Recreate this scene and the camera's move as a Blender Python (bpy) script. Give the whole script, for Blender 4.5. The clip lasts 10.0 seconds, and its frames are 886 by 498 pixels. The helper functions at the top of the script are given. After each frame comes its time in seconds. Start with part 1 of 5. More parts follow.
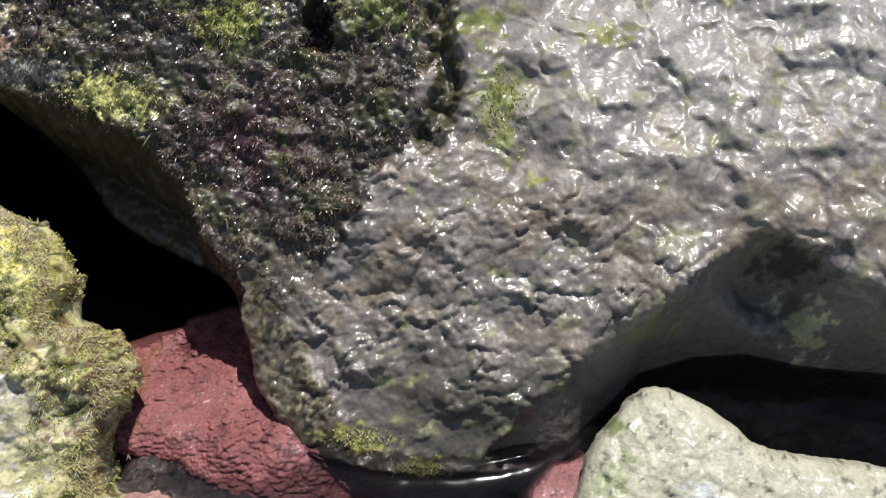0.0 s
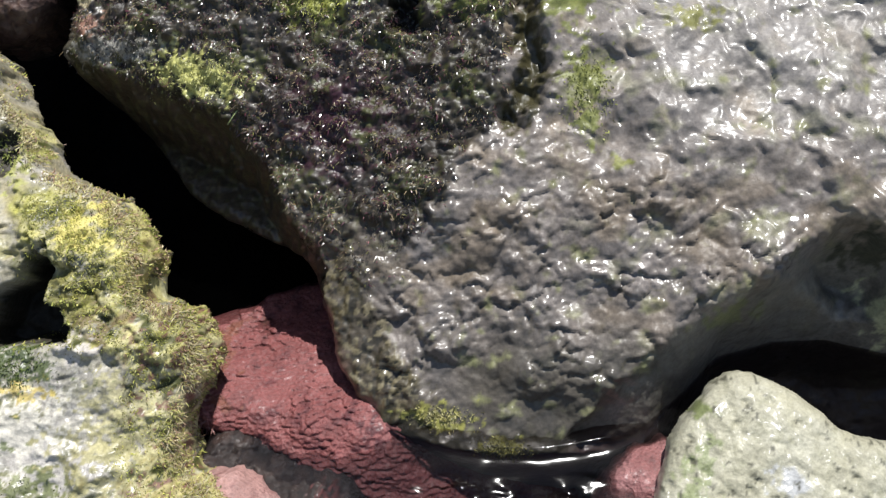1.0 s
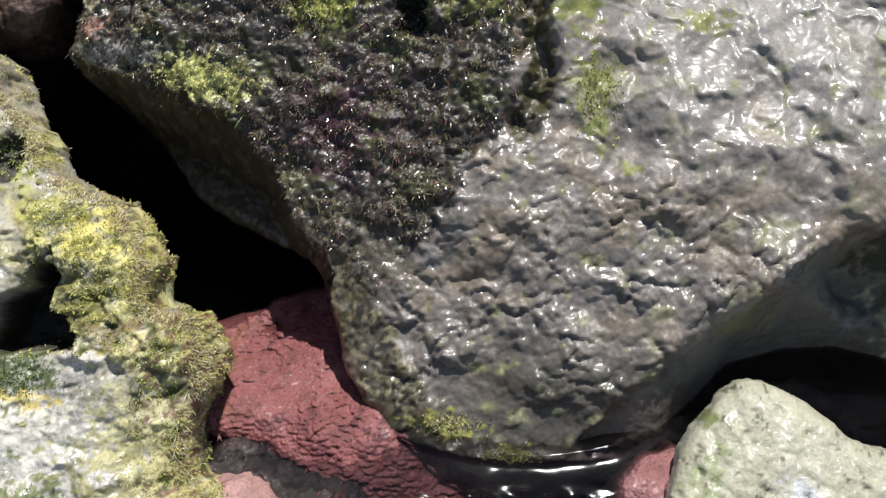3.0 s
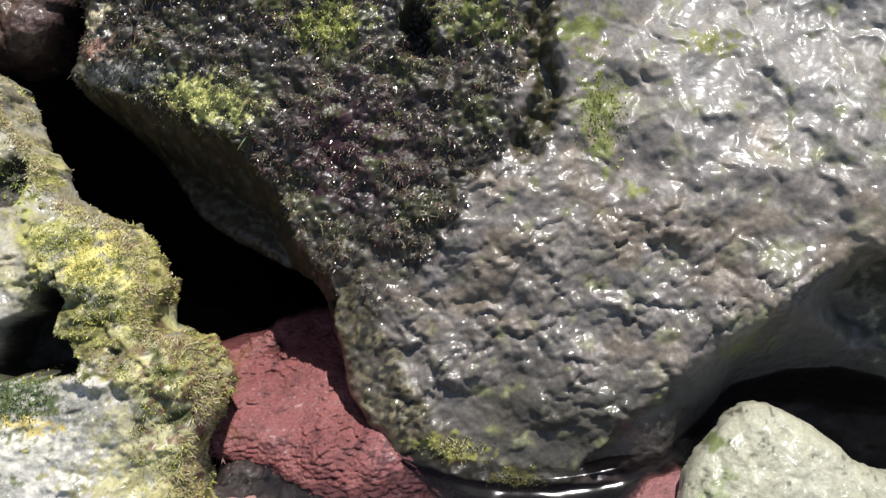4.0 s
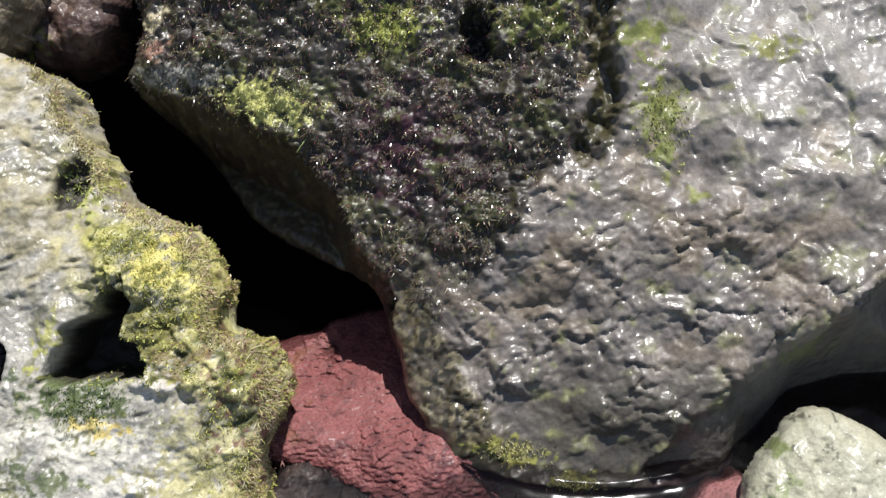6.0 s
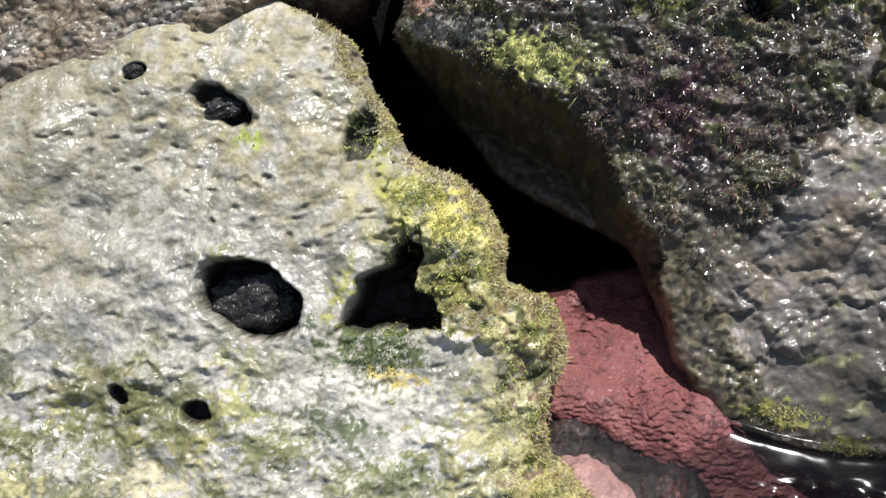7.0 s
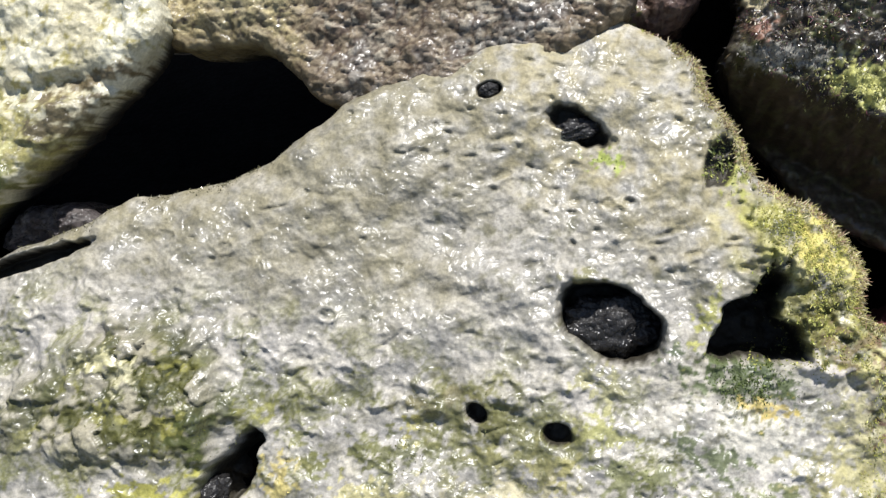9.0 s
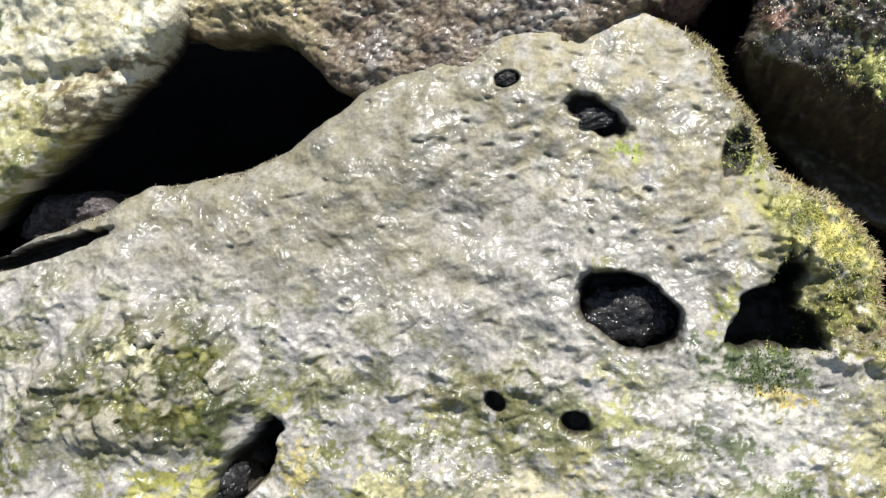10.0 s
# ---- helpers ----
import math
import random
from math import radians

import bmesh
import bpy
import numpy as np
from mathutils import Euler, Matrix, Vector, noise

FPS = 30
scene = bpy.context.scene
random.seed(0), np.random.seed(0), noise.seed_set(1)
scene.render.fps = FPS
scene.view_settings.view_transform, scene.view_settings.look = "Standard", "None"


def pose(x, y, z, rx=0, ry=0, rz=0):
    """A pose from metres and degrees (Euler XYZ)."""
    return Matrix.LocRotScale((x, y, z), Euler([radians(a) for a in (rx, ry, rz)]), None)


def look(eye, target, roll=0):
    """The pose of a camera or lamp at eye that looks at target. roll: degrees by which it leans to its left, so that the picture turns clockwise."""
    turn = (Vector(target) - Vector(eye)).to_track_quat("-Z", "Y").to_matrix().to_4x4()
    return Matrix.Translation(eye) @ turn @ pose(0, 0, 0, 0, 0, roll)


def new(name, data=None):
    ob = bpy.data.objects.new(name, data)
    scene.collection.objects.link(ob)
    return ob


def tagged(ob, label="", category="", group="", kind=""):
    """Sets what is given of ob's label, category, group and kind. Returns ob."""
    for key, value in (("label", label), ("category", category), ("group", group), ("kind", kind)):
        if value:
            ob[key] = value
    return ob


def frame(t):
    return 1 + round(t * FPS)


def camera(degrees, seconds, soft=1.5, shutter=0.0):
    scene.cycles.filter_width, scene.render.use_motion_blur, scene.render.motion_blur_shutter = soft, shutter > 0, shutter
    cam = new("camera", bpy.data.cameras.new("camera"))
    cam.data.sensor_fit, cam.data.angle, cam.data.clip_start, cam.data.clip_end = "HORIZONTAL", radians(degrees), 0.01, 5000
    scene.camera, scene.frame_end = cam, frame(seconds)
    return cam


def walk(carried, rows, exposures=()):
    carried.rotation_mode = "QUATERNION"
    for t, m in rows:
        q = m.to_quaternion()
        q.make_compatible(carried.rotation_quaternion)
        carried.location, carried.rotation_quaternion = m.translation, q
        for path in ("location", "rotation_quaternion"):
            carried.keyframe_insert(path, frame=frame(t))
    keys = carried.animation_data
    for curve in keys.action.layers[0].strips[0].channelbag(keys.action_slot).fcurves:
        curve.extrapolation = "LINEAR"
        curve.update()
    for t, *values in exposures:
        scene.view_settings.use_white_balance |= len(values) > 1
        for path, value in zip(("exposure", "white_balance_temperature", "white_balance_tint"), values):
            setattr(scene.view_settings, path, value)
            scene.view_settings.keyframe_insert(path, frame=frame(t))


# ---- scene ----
# The place: wet tidal boulders at the edge of a small pool. x right, y away, z up, water level at z = 0.
cam = camera(44.0, 10.0, soft=1.4)
# seconds, x, y, z, yaw, pitch, lean
PATH = [
    (0, 0.0537, -0.0081, 0.3548, 4.73, -42.81, -0.44),
    (0.5, 0.0374, -0.0113, 0.3551, 6.42, -43.20, -1.06),
    (1, 0.0304, -0.0126, 0.3547, 6.49, -43.57, -0.84),
    (1.5, 0.0284, -0.0125, 0.3545, 6.90, -44.10, -0.94),
    (2, 0.0287, -0.0110, 0.3549, 6.95, -44.41, -0.94),
    (2.5, 0.0288, -0.0087, 0.3561, 6.92, -44.30, -0.92),
    (4, 0.0255, 0.0015, 0.3634, 6.75, -44.24, -0.98),
    (4.5, 0.0236, 0.0024, 0.3653, 6.79, -44.00, -1.00),
    (5, 0.0211, 0.0025, 0.3663, 6.80, -44.01, -0.96),
    (5.2, 0.0185, 0.0023, 0.3664, 6.60, -44.07, -0.78),
    (6.3, -0.0135, -0.0011, 0.3655, 7.09, -44.75, -0.70),
    (6.5, -0.0290, -0.0030, 0.3655, 7.74, -45.12, -0.83),
    (7, -0.0886, -0.0128, 0.3653, 10.10, -46.32, -1.45),
    (7.5, -0.1460, -0.0235, 0.3660, 12.26, -47.30, -2.06),
    (8, -0.1807, -0.0291, 0.3676, 12.79, -46.91, -1.84),
    (8.5, -0.1969, -0.0298, 0.3694, 13.19, -46.58, -1.73),
    (9, -0.2051, -0.0284, 0.3708, 13.41, -45.95, -1.76),
    (9.5, -0.2076, -0.0282, 0.3718, 13.26, -45.91, -1.66),
    (10, -0.2110, -0.0300, 0.3720, 13.57, -46.58, -1.86),
]
walk(cam, [(t, pose(x, y, z, 90 + pitch, 0, yaw) @ pose(0, 0, 0, 0, 0, lean)) for t, x, y, z, yaw, pitch, lean in PATH])

# ---- light ----
SUN = Vector((0.12, 0.24, 0.96)).normalized()
world = bpy.data.worlds.new("sky")
scene.world = world
world.use_nodes = True
wn = world.node_tree.nodes
sky = wn.new("ShaderNodeTexSky")
sky.sky_type, sky.sun_disc = "NISHITA", False
sky.sun_elevation, sky.sun_rotation = math.asin(SUN.z), math.atan2(SUN.x, SUN.y)
world.node_tree.links.new(sky.outputs[0], wn["Background"].inputs[0])
wn["Background"].inputs[1].default_value = 0.085
sun = new("sun", bpy.data.lights.new("sun", "SUN"))
sun.data.energy, sun.data.angle, sun.data.color = 5.2, radians(0.5), (1.0, 0.985, 0.96)
sun.matrix_world = look(SUN * 5, (0, 0, 0))
scene.view_settings.exposure = 0.47


# ---- fields ----
def hash2(i, j, seed):
    h = i.astype(np.int64).astype(np.uint64) * np.uint64(0x9E3779B97F4A7C15) + j.astype(np.int64).astype(np.uint64) * np.uint64(0xC2B2AE3D27D4EB4F)
    h = h + np.uint64((seed * 0x165667B19E3779F + 0x27D4EB2F) % (1 << 63))
    h = (h ^ (h >> np.uint64(30))) * np.uint64(0xBF58476D1CE4E5B9)
    h = (h ^ (h >> np.uint64(27))) * np.uint64(0x94D049BB133111EB)
    return ((h ^ (h >> np.uint64(31))) >> np.uint64(40)).astype(float) / float(1 << 24)


def perlin(x, y, seed=0):
    i, j = np.floor(x), np.floor(y)
    fx, fy = x - i, y - j
    sx, sy = fx * fx * fx * (fx * (fx * 6 - 15) + 10), fy * fy * fy * (fy * (fy * 6 - 15) + 10)
    out = 0
    for a in (0, 1):
        for b in (0, 1):
            ang = hash2(i + a, j + b, seed) * 2 * math.pi
            g = np.cos(ang) * (fx - a) + np.sin(ang) * (fy - b)
            out = out + g * (sx if a else 1 - sx) * (sy if b else 1 - sy)
    return out * 1.5


def fbm(u, v, size, seed=0, octaves=4, rough=0.5):
    out, amp = 0, 1.0
    for k in range(octaves):
        out = out + amp * perlin(u / size + 17.3 * k, v / size - 9.1 * k, seed + k)
        size, amp = size / 2.03, amp * rough
    return out


def cells(u, v, size, seed=0):
    """Distance to the nearest and second feature point in cells of that size, and a random number per cell."""
    x, y = u / size, v / size
    i, j = np.floor(x), np.floor(y)
    f1, f2, rid = np.full(x.shape, 9.0), np.full(x.shape, 9.0), np.zeros(x.shape)
    for a in (-1, 0, 1):
        for b in (-1, 0, 1):
            px, py = i + a + hash2(i + a, j + b, seed), j + b + hash2(i + a, j + b, seed + 71)
            d = np.hypot(px - x, py - y)
            near = d < f1
            f2 = np.where(near, f1, np.minimum(f2, d))
            rid = np.where(near, hash2(i + a, j + b, seed + 143), rid)
            f1 = np.where(near, d, f1)
    return f1, f2, rid


def lumps(u, v, size, seed):
    """Rounded lumps that meet in creases: height from 0 to 1, and distance from the crease."""
    f1, f2, rid = cells(u, v, size, seed)
    gap = np.clip((f2 - f1) / 0.5, 0, 1)
    return np.sqrt(gap * (2 - gap)) * (0.45 + 0.55 * rid), f2 - f1


def domes(u, v, size, seed, lean=0.0):
    """Overlapping rounded bosses, 0 to 1, each thicker on its lower side, and a random number per boss."""
    x, y = u / size, v / size
    i, j = np.floor(x), np.floor(y)
    best, rid, off = np.full(x.shape, 9.0), np.zeros(x.shape), np.zeros(x.shape)
    for a in (-1, 0, 1):
        for b in (-1, 0, 1):
            px, py = i + a + hash2(i + a, j + b, seed), j + b + hash2(i + a, j + b, seed + 71)
            d = np.hypot(px - x, py - y)
            near = d < best
            rid = np.where(near, hash2(i + a, j + b, seed + 143), rid)
            off = np.where(near, y - py, off)
            best = np.where(near, d, best)
    return (1 - np.minimum(best, 1.0) ** 2) * (0.35 + 0.65 * rid) - lean * off, rid


def step01(x, a, b):
    k = np.clip((x - a) / (b - a), 0, 1)
    return k * k * (3 - 2 * k)


def ell(u, v, cu, cv, ru, rv, turn=0.0):
    """1 at the rim of an ellipse, 0 at its centre."""
    c, s = math.cos(radians(turn)), math.sin(radians(turn))
    du, dv = u - cu, v - cv
    return np.hypot((c * du + s * dv) / ru, (-s * du + c * dv) / rv)


def dist_line(u, v, pts):
    best = np.full(u.shape, 9.0)
    for (ax, ay), (bx, by) in zip(pts[:-1], pts[1:]):
        dx, dy = bx - ax, by - ay
        k = np.clip(((u - ax) * dx + (v - ay) * dy) / (dx * dx + dy * dy), 0, 1)
        best = np.minimum(best, np.hypot(u - ax - k * dx, v - ay - k * dy))
    return best


def rounded(pts, n=4):
    """A closed outline, smoothed through its corners."""
    out, m = [], len(pts)
    p = np.array(pts, float)
    for k in range(m):
        a, b, c, d = p[k - 1], p[k], p[(k + 1) % m], p[(k + 2) % m]
        for t in np.arange(n) / n:
            out.append(0.5 * (2 * b + (c - a) * t + (2 * a - 5 * b + 4 * c - d) * t * t + (3 * b - a - 3 * c + d) * t ** 3))
    return [tuple(q) for q in out]


def inside(u, v, pts):
    """Signed distance to a closed outline, positive inside."""
    ring = pts + pts[:1]
    odd = np.zeros(u.shape, bool)
    for (ax, ay), (bx, by) in zip(ring[:-1], ring[1:]):
        if ay != by:
            odd ^= ((ay > v) != (by > v)) & (u < (bx - ax) * (v - ay) / (by - ay) + ax)
    d = dist_line(u, v, ring)
    return np.where(odd, d, -d)


def blend(col, mask, rgb):
    m = np.clip(mask, 0, 1)[..., None]
    return col * (1 - m) + np.array(rgb) * m


def drowned(col, v, w, rgb):
    """Colours what lies under water darker, standing in for the deep, dark water."""
    return blend(col, step01(-0.0005 - 0.7071 * (v + w), -0.001, 0.003), rgb)


# The bank slopes at 45 degrees: u to the right, v up the slope, w out of it.
Q = math.sqrt(0.5)
BASE = np.array([0.0, 0.25, 0.0])


def bank(u, v, w):
    return np.stack([u + BASE[0], BASE[1] + Q * (v - w), BASE[2] + Q * (v + w)], -1)


def mesh_of(name, verts, faces, material, colours=None, smooth=True):
    me = bpy.data.meshes.new(name)
    me.from_pydata(verts.tolist() if hasattr(verts, "tolist") else verts, [], faces.tolist() if hasattr(faces, "tolist") else faces)
    me.materials.append(material)
    if smooth:
        me.polygons.foreach_set("use_smooth", [True] * len(me.polygons))
    if colours is not None:
        at = me.attributes.new("pigment", "FLOAT_COLOR", "POINT")
        at.data.foreach_set("color", np.asarray(colours, np.float32).ravel())
    me.update()
    return me


def under(ob, parent):
    ob.parent = parent
    return ob


FIELDS = {}


def boulder(name, outline, top, pigment, material, step=0.001, edge=0.010, drop=3.5, skirt=0.008, deep=0.045, ragged=0.0015, seed=0, inset=0.003):
    """A boulder as one closed mesh: its face over the bank, rounded over at the outline and closed behind.
    top(u, v, s): height over the bank; pigment(u, v, s, w): rgb and wetness."""
    ring = rounded(outline)
    p = np.array(ring)
    lo, hi = p.min(0) - skirt - 0.004, p.max(0) + skirt + 0.004
    gu, gv = np.arange(lo[0], hi[0], step), np.arange(lo[1], hi[1], step)
    u, v = np.meshgrid(gu, gv, indexing="ij")
    s = inside(u, v, ring) - inset + ragged * fbm(u, v, 0.014, seed + 5, 2)
    r = np.clip(s / edge, 0, 1)
    w = top(u, v, s) - edge * (1 - np.sqrt(np.maximum(0, 1 - (1 - r) ** 2))) + np.minimum(s, 0) * drop
    col = pigment(u, v, s, w)
    keep = s > -skirt
    su, sv = np.gradient(s, step)
    steep = np.maximum(np.hypot(su, sv), 0.75)
    back_in = (1.12 * np.minimum(s, 0) + 1.1 * ragged * step01(-s, 0.0, 0.002) * fbm(u, v, 0.006, seed + 9, 3)) / steep ** 2
    uw, vw = u - back_in * su, v - back_in * sv
    quad = keep[:-1, :-1] & keep[1:, :-1] & keep[1:, 1:] & keep[:-1, 1:]
    ids = np.arange(u.size).reshape(u.shape)
    faces = np.stack([ids[:-1, :-1][quad], ids[1:, :-1][quad], ids[1:, 1:][quad], ids[:-1, 1:][quad]], 1)
    used = np.unique(faces)
    index = np.full(u.size, -1)
    index[used] = np.arange(len(used))
    faces = index[faces]
    uu, vv, ww, cc = uw.ravel()[used], vw.ravel()[used], w.ravel()[used], col.reshape(-1, 4)[used]
    # rim: edges that belong to one face only
    e = np.concatenate([faces[:, [0, 1]], faces[:, [1, 2]], faces[:, [2, 3]], faces[:, [3, 0]]])
    n = len(used)
    code, back = e[:, 0] * n + e[:, 1], e[:, 1] * n + e[:, 0]
    rim = e[~np.isin(code, back)]
    rv = np.unique(rim)
    cu, cv = uu.mean(), vv.mean()
    low = np.percentile(ww[rv], 20)
    verts, cols, quads, last = [np.stack([uu, vv, ww], 1)], [cc], [faces], np.full(n, -1)
    last[rv] = rv
    count = n
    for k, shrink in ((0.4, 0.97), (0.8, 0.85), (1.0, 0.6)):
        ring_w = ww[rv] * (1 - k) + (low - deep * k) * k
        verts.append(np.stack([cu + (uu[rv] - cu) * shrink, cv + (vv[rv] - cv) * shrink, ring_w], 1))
        # Sides below the rim are painted dark, for the shade of the crevices.
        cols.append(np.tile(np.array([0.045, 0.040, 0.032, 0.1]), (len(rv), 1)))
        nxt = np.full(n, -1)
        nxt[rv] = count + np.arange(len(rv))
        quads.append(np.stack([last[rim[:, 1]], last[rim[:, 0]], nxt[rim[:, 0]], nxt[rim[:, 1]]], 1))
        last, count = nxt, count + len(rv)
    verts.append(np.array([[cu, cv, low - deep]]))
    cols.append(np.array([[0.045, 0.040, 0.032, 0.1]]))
    faces_out = np.concatenate(quads).tolist() + [(int(last[b]), int(last[a]), count) for a, b in rim]
    uvw = np.concatenate(verts)
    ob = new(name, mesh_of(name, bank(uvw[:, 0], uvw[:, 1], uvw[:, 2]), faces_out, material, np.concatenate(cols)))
    FIELDS[name] = (lo, step, w, s, uw, vw)
    return ob


def surface(name, u, v):
    """Height, outline distance and slope of a boulder's face at places on the bank."""
    lo, step, w, s, _, _ = FIELDS[name]
    i = np.clip(((u - lo[0]) / step).astype(int), 1, w.shape[0] - 2)
    j = np.clip(((v - lo[1]) / step).astype(int), 1, w.shape[1] - 2)
    return w[i, j], s[i, j], (w[i + 1, j] - w[i - 1, j]) / (2 * step), (w[i, j + 1] - w[i, j - 1]) / (2 * step)


def rooted(name, u, v):
    """Where those places of the outline's plan lie on the boulder, whose sides lean in below the rim."""
    lo, step, _, _, uw, vw = FIELDS[name]
    i = np.clip(((u - lo[0]) / step).astype(int), 0, uw.shape[0] - 1)
    j = np.clip(((v - lo[1]) / step).astype(int), 0, uw.shape[1] - 1)
    return u + uw[i, j] - (lo[0] + i * step), v + vw[i, j] - (lo[1] + j * step)


def tufts(name, rock, u, v, length, width, colours, material, upright=0.6, sag=0.5, seed=0, label=""):
    """Many short curved fronds rooted on a boulder's face, as one mesh."""
    rng = np.random.default_rng(seed)
    w, _, su, sv = surface(rock, u, v)
    nrm = np.stack([-su, -sv, np.ones_like(su)], 1)
    nrm /= np.linalg.norm(nrm, axis=1)[:, None]
    n = len(u)
    turn = rng.uniform(0, 2 * np.pi, n)
    side = np.stack([np.cos(turn), np.sin(turn), np.zeros(n)], 1)
    lean = rng.normal(0, 1, (n, 3)) * (1 - upright)
    grow = nrm + lean
    grow /= np.linalg.norm(grow, axis=1)[:, None]
    ln = length * rng.uniform(0.5, 1.3, n)[:, None]
    wd = width * rng.uniform(0.6, 1.4, n)[:, None]
    root = np.stack([*rooted(rock, u, v), w], 1) - nrm * 0.0006
    fall = np.array([0.0, -Q, -Q])
    curl = rng.normal(0, 0.35, (n, 3))
    pts = []
    for f, wide in ((0, 0.8), (0.4, 1.0), (0.75, 0.8), (1.0, 0.25)):
        mid = root + grow * ln * f + (fall * sag + curl) * ln * f * f
        pts += [mid - side * wd * wide / 2, mid + side * wd * wide / 2]
    uvw = np.stack(pts, 1).reshape(-1, 3)
    base = (np.arange(n) * 8)[:, None]
    faces = np.concatenate([base + np.array(q) for q in ((0, 1, 3, 2), (2, 3, 5, 4), (4, 5, 7, 6))])
    cols = np.repeat(colours, 8, axis=0)
    ob = new(name, mesh_of(name, bank(uvw[:, 0], uvw[:, 1], uvw[:, 2]), faces, material, cols))
    return tagged(ob, label, kind="stuff")


# ---- materials ----
def nodes_of(name):
    m = bpy.data.materials.new(name)
    m.use_nodes = True
    return m, m.node_tree.nodes, m.node_tree.links, m.node_tree.nodes["Principled BSDF"]


def noise_node(nt, scale, detail=4.0, rough=0.6, warp=0.0):
    n = nt.nodes.new("ShaderNodeTexNoise")
    n.inputs["Scale"].default_value, n.inputs["Detail"].default_value = scale, detail
    n.inputs["Roughness"].default_value, n.inputs["Distortion"].default_value = rough, warp
    nt.links.new(coords(nt), n.inputs["Vector"])
    return n


def coords(nt):
    for n in nt.nodes:
        if n.bl_idname == "ShaderNodeTexCoord":
            return n.outputs["Object"]
    return nt.nodes.new("ShaderNodeTexCoord").outputs["Object"]


def ramp(nt, src, stops):
    r = nt.nodes.new("ShaderNodeValToRGB")
    e = r.color_ramp.elements
    while len(e) < len(stops):
        e.new(0.5)
    for k, (p, g) in enumerate(stops):
        e[k].position, e[k].color = p, ((g, g, g, 1) if isinstance(g, float) else (*g, 1))
    nt.links.new(src, r.inputs[0])
    return r.outputs[0]


def rock_material(name, grain=700.0, relief=0.5, rough=(0.28, 0.6), film=0.5, film_rough=0.07, vary=0.35, ripple=(95, 1.2, 0.0036), film_ior=1.4, shine=0.3):
    """Wet stone: pigment from the growth on it, grain and stain noise, fine relief and a film of water."""
    m, nd, ln, bsdf = nodes_of(name)
    nt = m.node_tree
    at = nd.new("ShaderNodeAttribute")
    at.attribute_name = "pigment"
    fine, stain = noise_node(nt, grain, 5, 0.65), noise_node(nt, grain / 7, 4, 0.6, 0.6)
    a = ramp(nt, fine.outputs["Fac"], [(0.28, 1.0 - vary), (0.5, 1.0), (0.75, 1.0 + vary)])
    b = ramp(nt, stain.outputs["Fac"], [(0.3, 1.0 - 0.8 * vary), (0.7, 1.0 + 0.6 * vary)])
    for src in (a, b):
        mul = nd.new("ShaderNodeMix")
        mul.data_type, mul.blend_type, mul.inputs[0].default_value = "RGBA", "MULTIPLY", 1.0
        mul.clamp_result = False
        last = at.outputs["Color"] if src is a else last
        ln.new(last, mul.inputs[6])
        ln.new(src, mul.inputs[7])
        last = mul.outputs[2]
    ln.new(last, bsdf.inputs["Base Color"])
    rr = nd.new("ShaderNodeMapRange")
    rr.inputs["To Min"].default_value, rr.inputs["To Max"].default_value = rough[1], rough[0]
    ln.new(stain.outputs["Fac"], rr.inputs["Value"])
    ln.new(rr.outputs[0], bsdf.inputs["Roughness"])
    vor = nd.new("ShaderNodeTexVoronoi")
    vor.inputs["Scale"].default_value = grain * 0.55
    ln.new(coords(nt), vor.inputs["Vector"])
    b1, b2 = nd.new("ShaderNodeBump"), nd.new("ShaderNodeBump")
    b1.inputs["Distance"].default_value, b1.inputs["Strength"].default_value = 0.0006, relief
    b2.inputs["Distance"].default_value, b2.inputs["Strength"].default_value = 0.0005, relief
    ln.new(vor.outputs["Distance"], b1.inputs["Height"])
    ln.new(fine.outputs["Fac"], b2.inputs["Height"])
    ln.new(b1.outputs[0], b2.inputs["Normal"])
    ln.new(b2.outputs[0], bsdf.inputs["Normal"])
    wet = noise_node(nt, ripple[0], ripple[1], 0.5, 1.0)
    b3 = nd.new("ShaderNodeBump")
    b3.inputs["Distance"].default_value, b3.inputs["Strength"].default_value = ripple[2], 1.0
    ln.new(wet.outputs["Fac"], b3.inputs["Height"])
    ln.new(b3.outputs[0], bsdf.inputs["Coat Normal"])
    mw = nd.new("ShaderNodeMath")
    mw.operation = "MULTIPLY"
    mw.inputs[1].default_value = film
    ln.new(at.outputs["Alpha"], mw.inputs[0])
    ln.new(mw.outputs[0], bsdf.inputs["Coat Weight"])
    bsdf.inputs["Coat Roughness"].default_value = film_rough
    bsdf.inputs["Coat IOR"].default_value = film_ior
    bsdf.inputs["Specular IOR Level"].default_value = shine
    return m


def frond_material(name, rough=0.35, shine=0.4):
    m, nd, ln, bsdf = nodes_of(name)
    at = nd.new("ShaderNodeAttribute")
    at.attribute_name = "pigment"
    ln.new(at.outputs["Color"], bsdf.inputs["Base Color"])
    bsdf.inputs["Roughness"].default_value = rough
    bsdf.inputs["Specular IOR Level"].default_value = shine
    return m


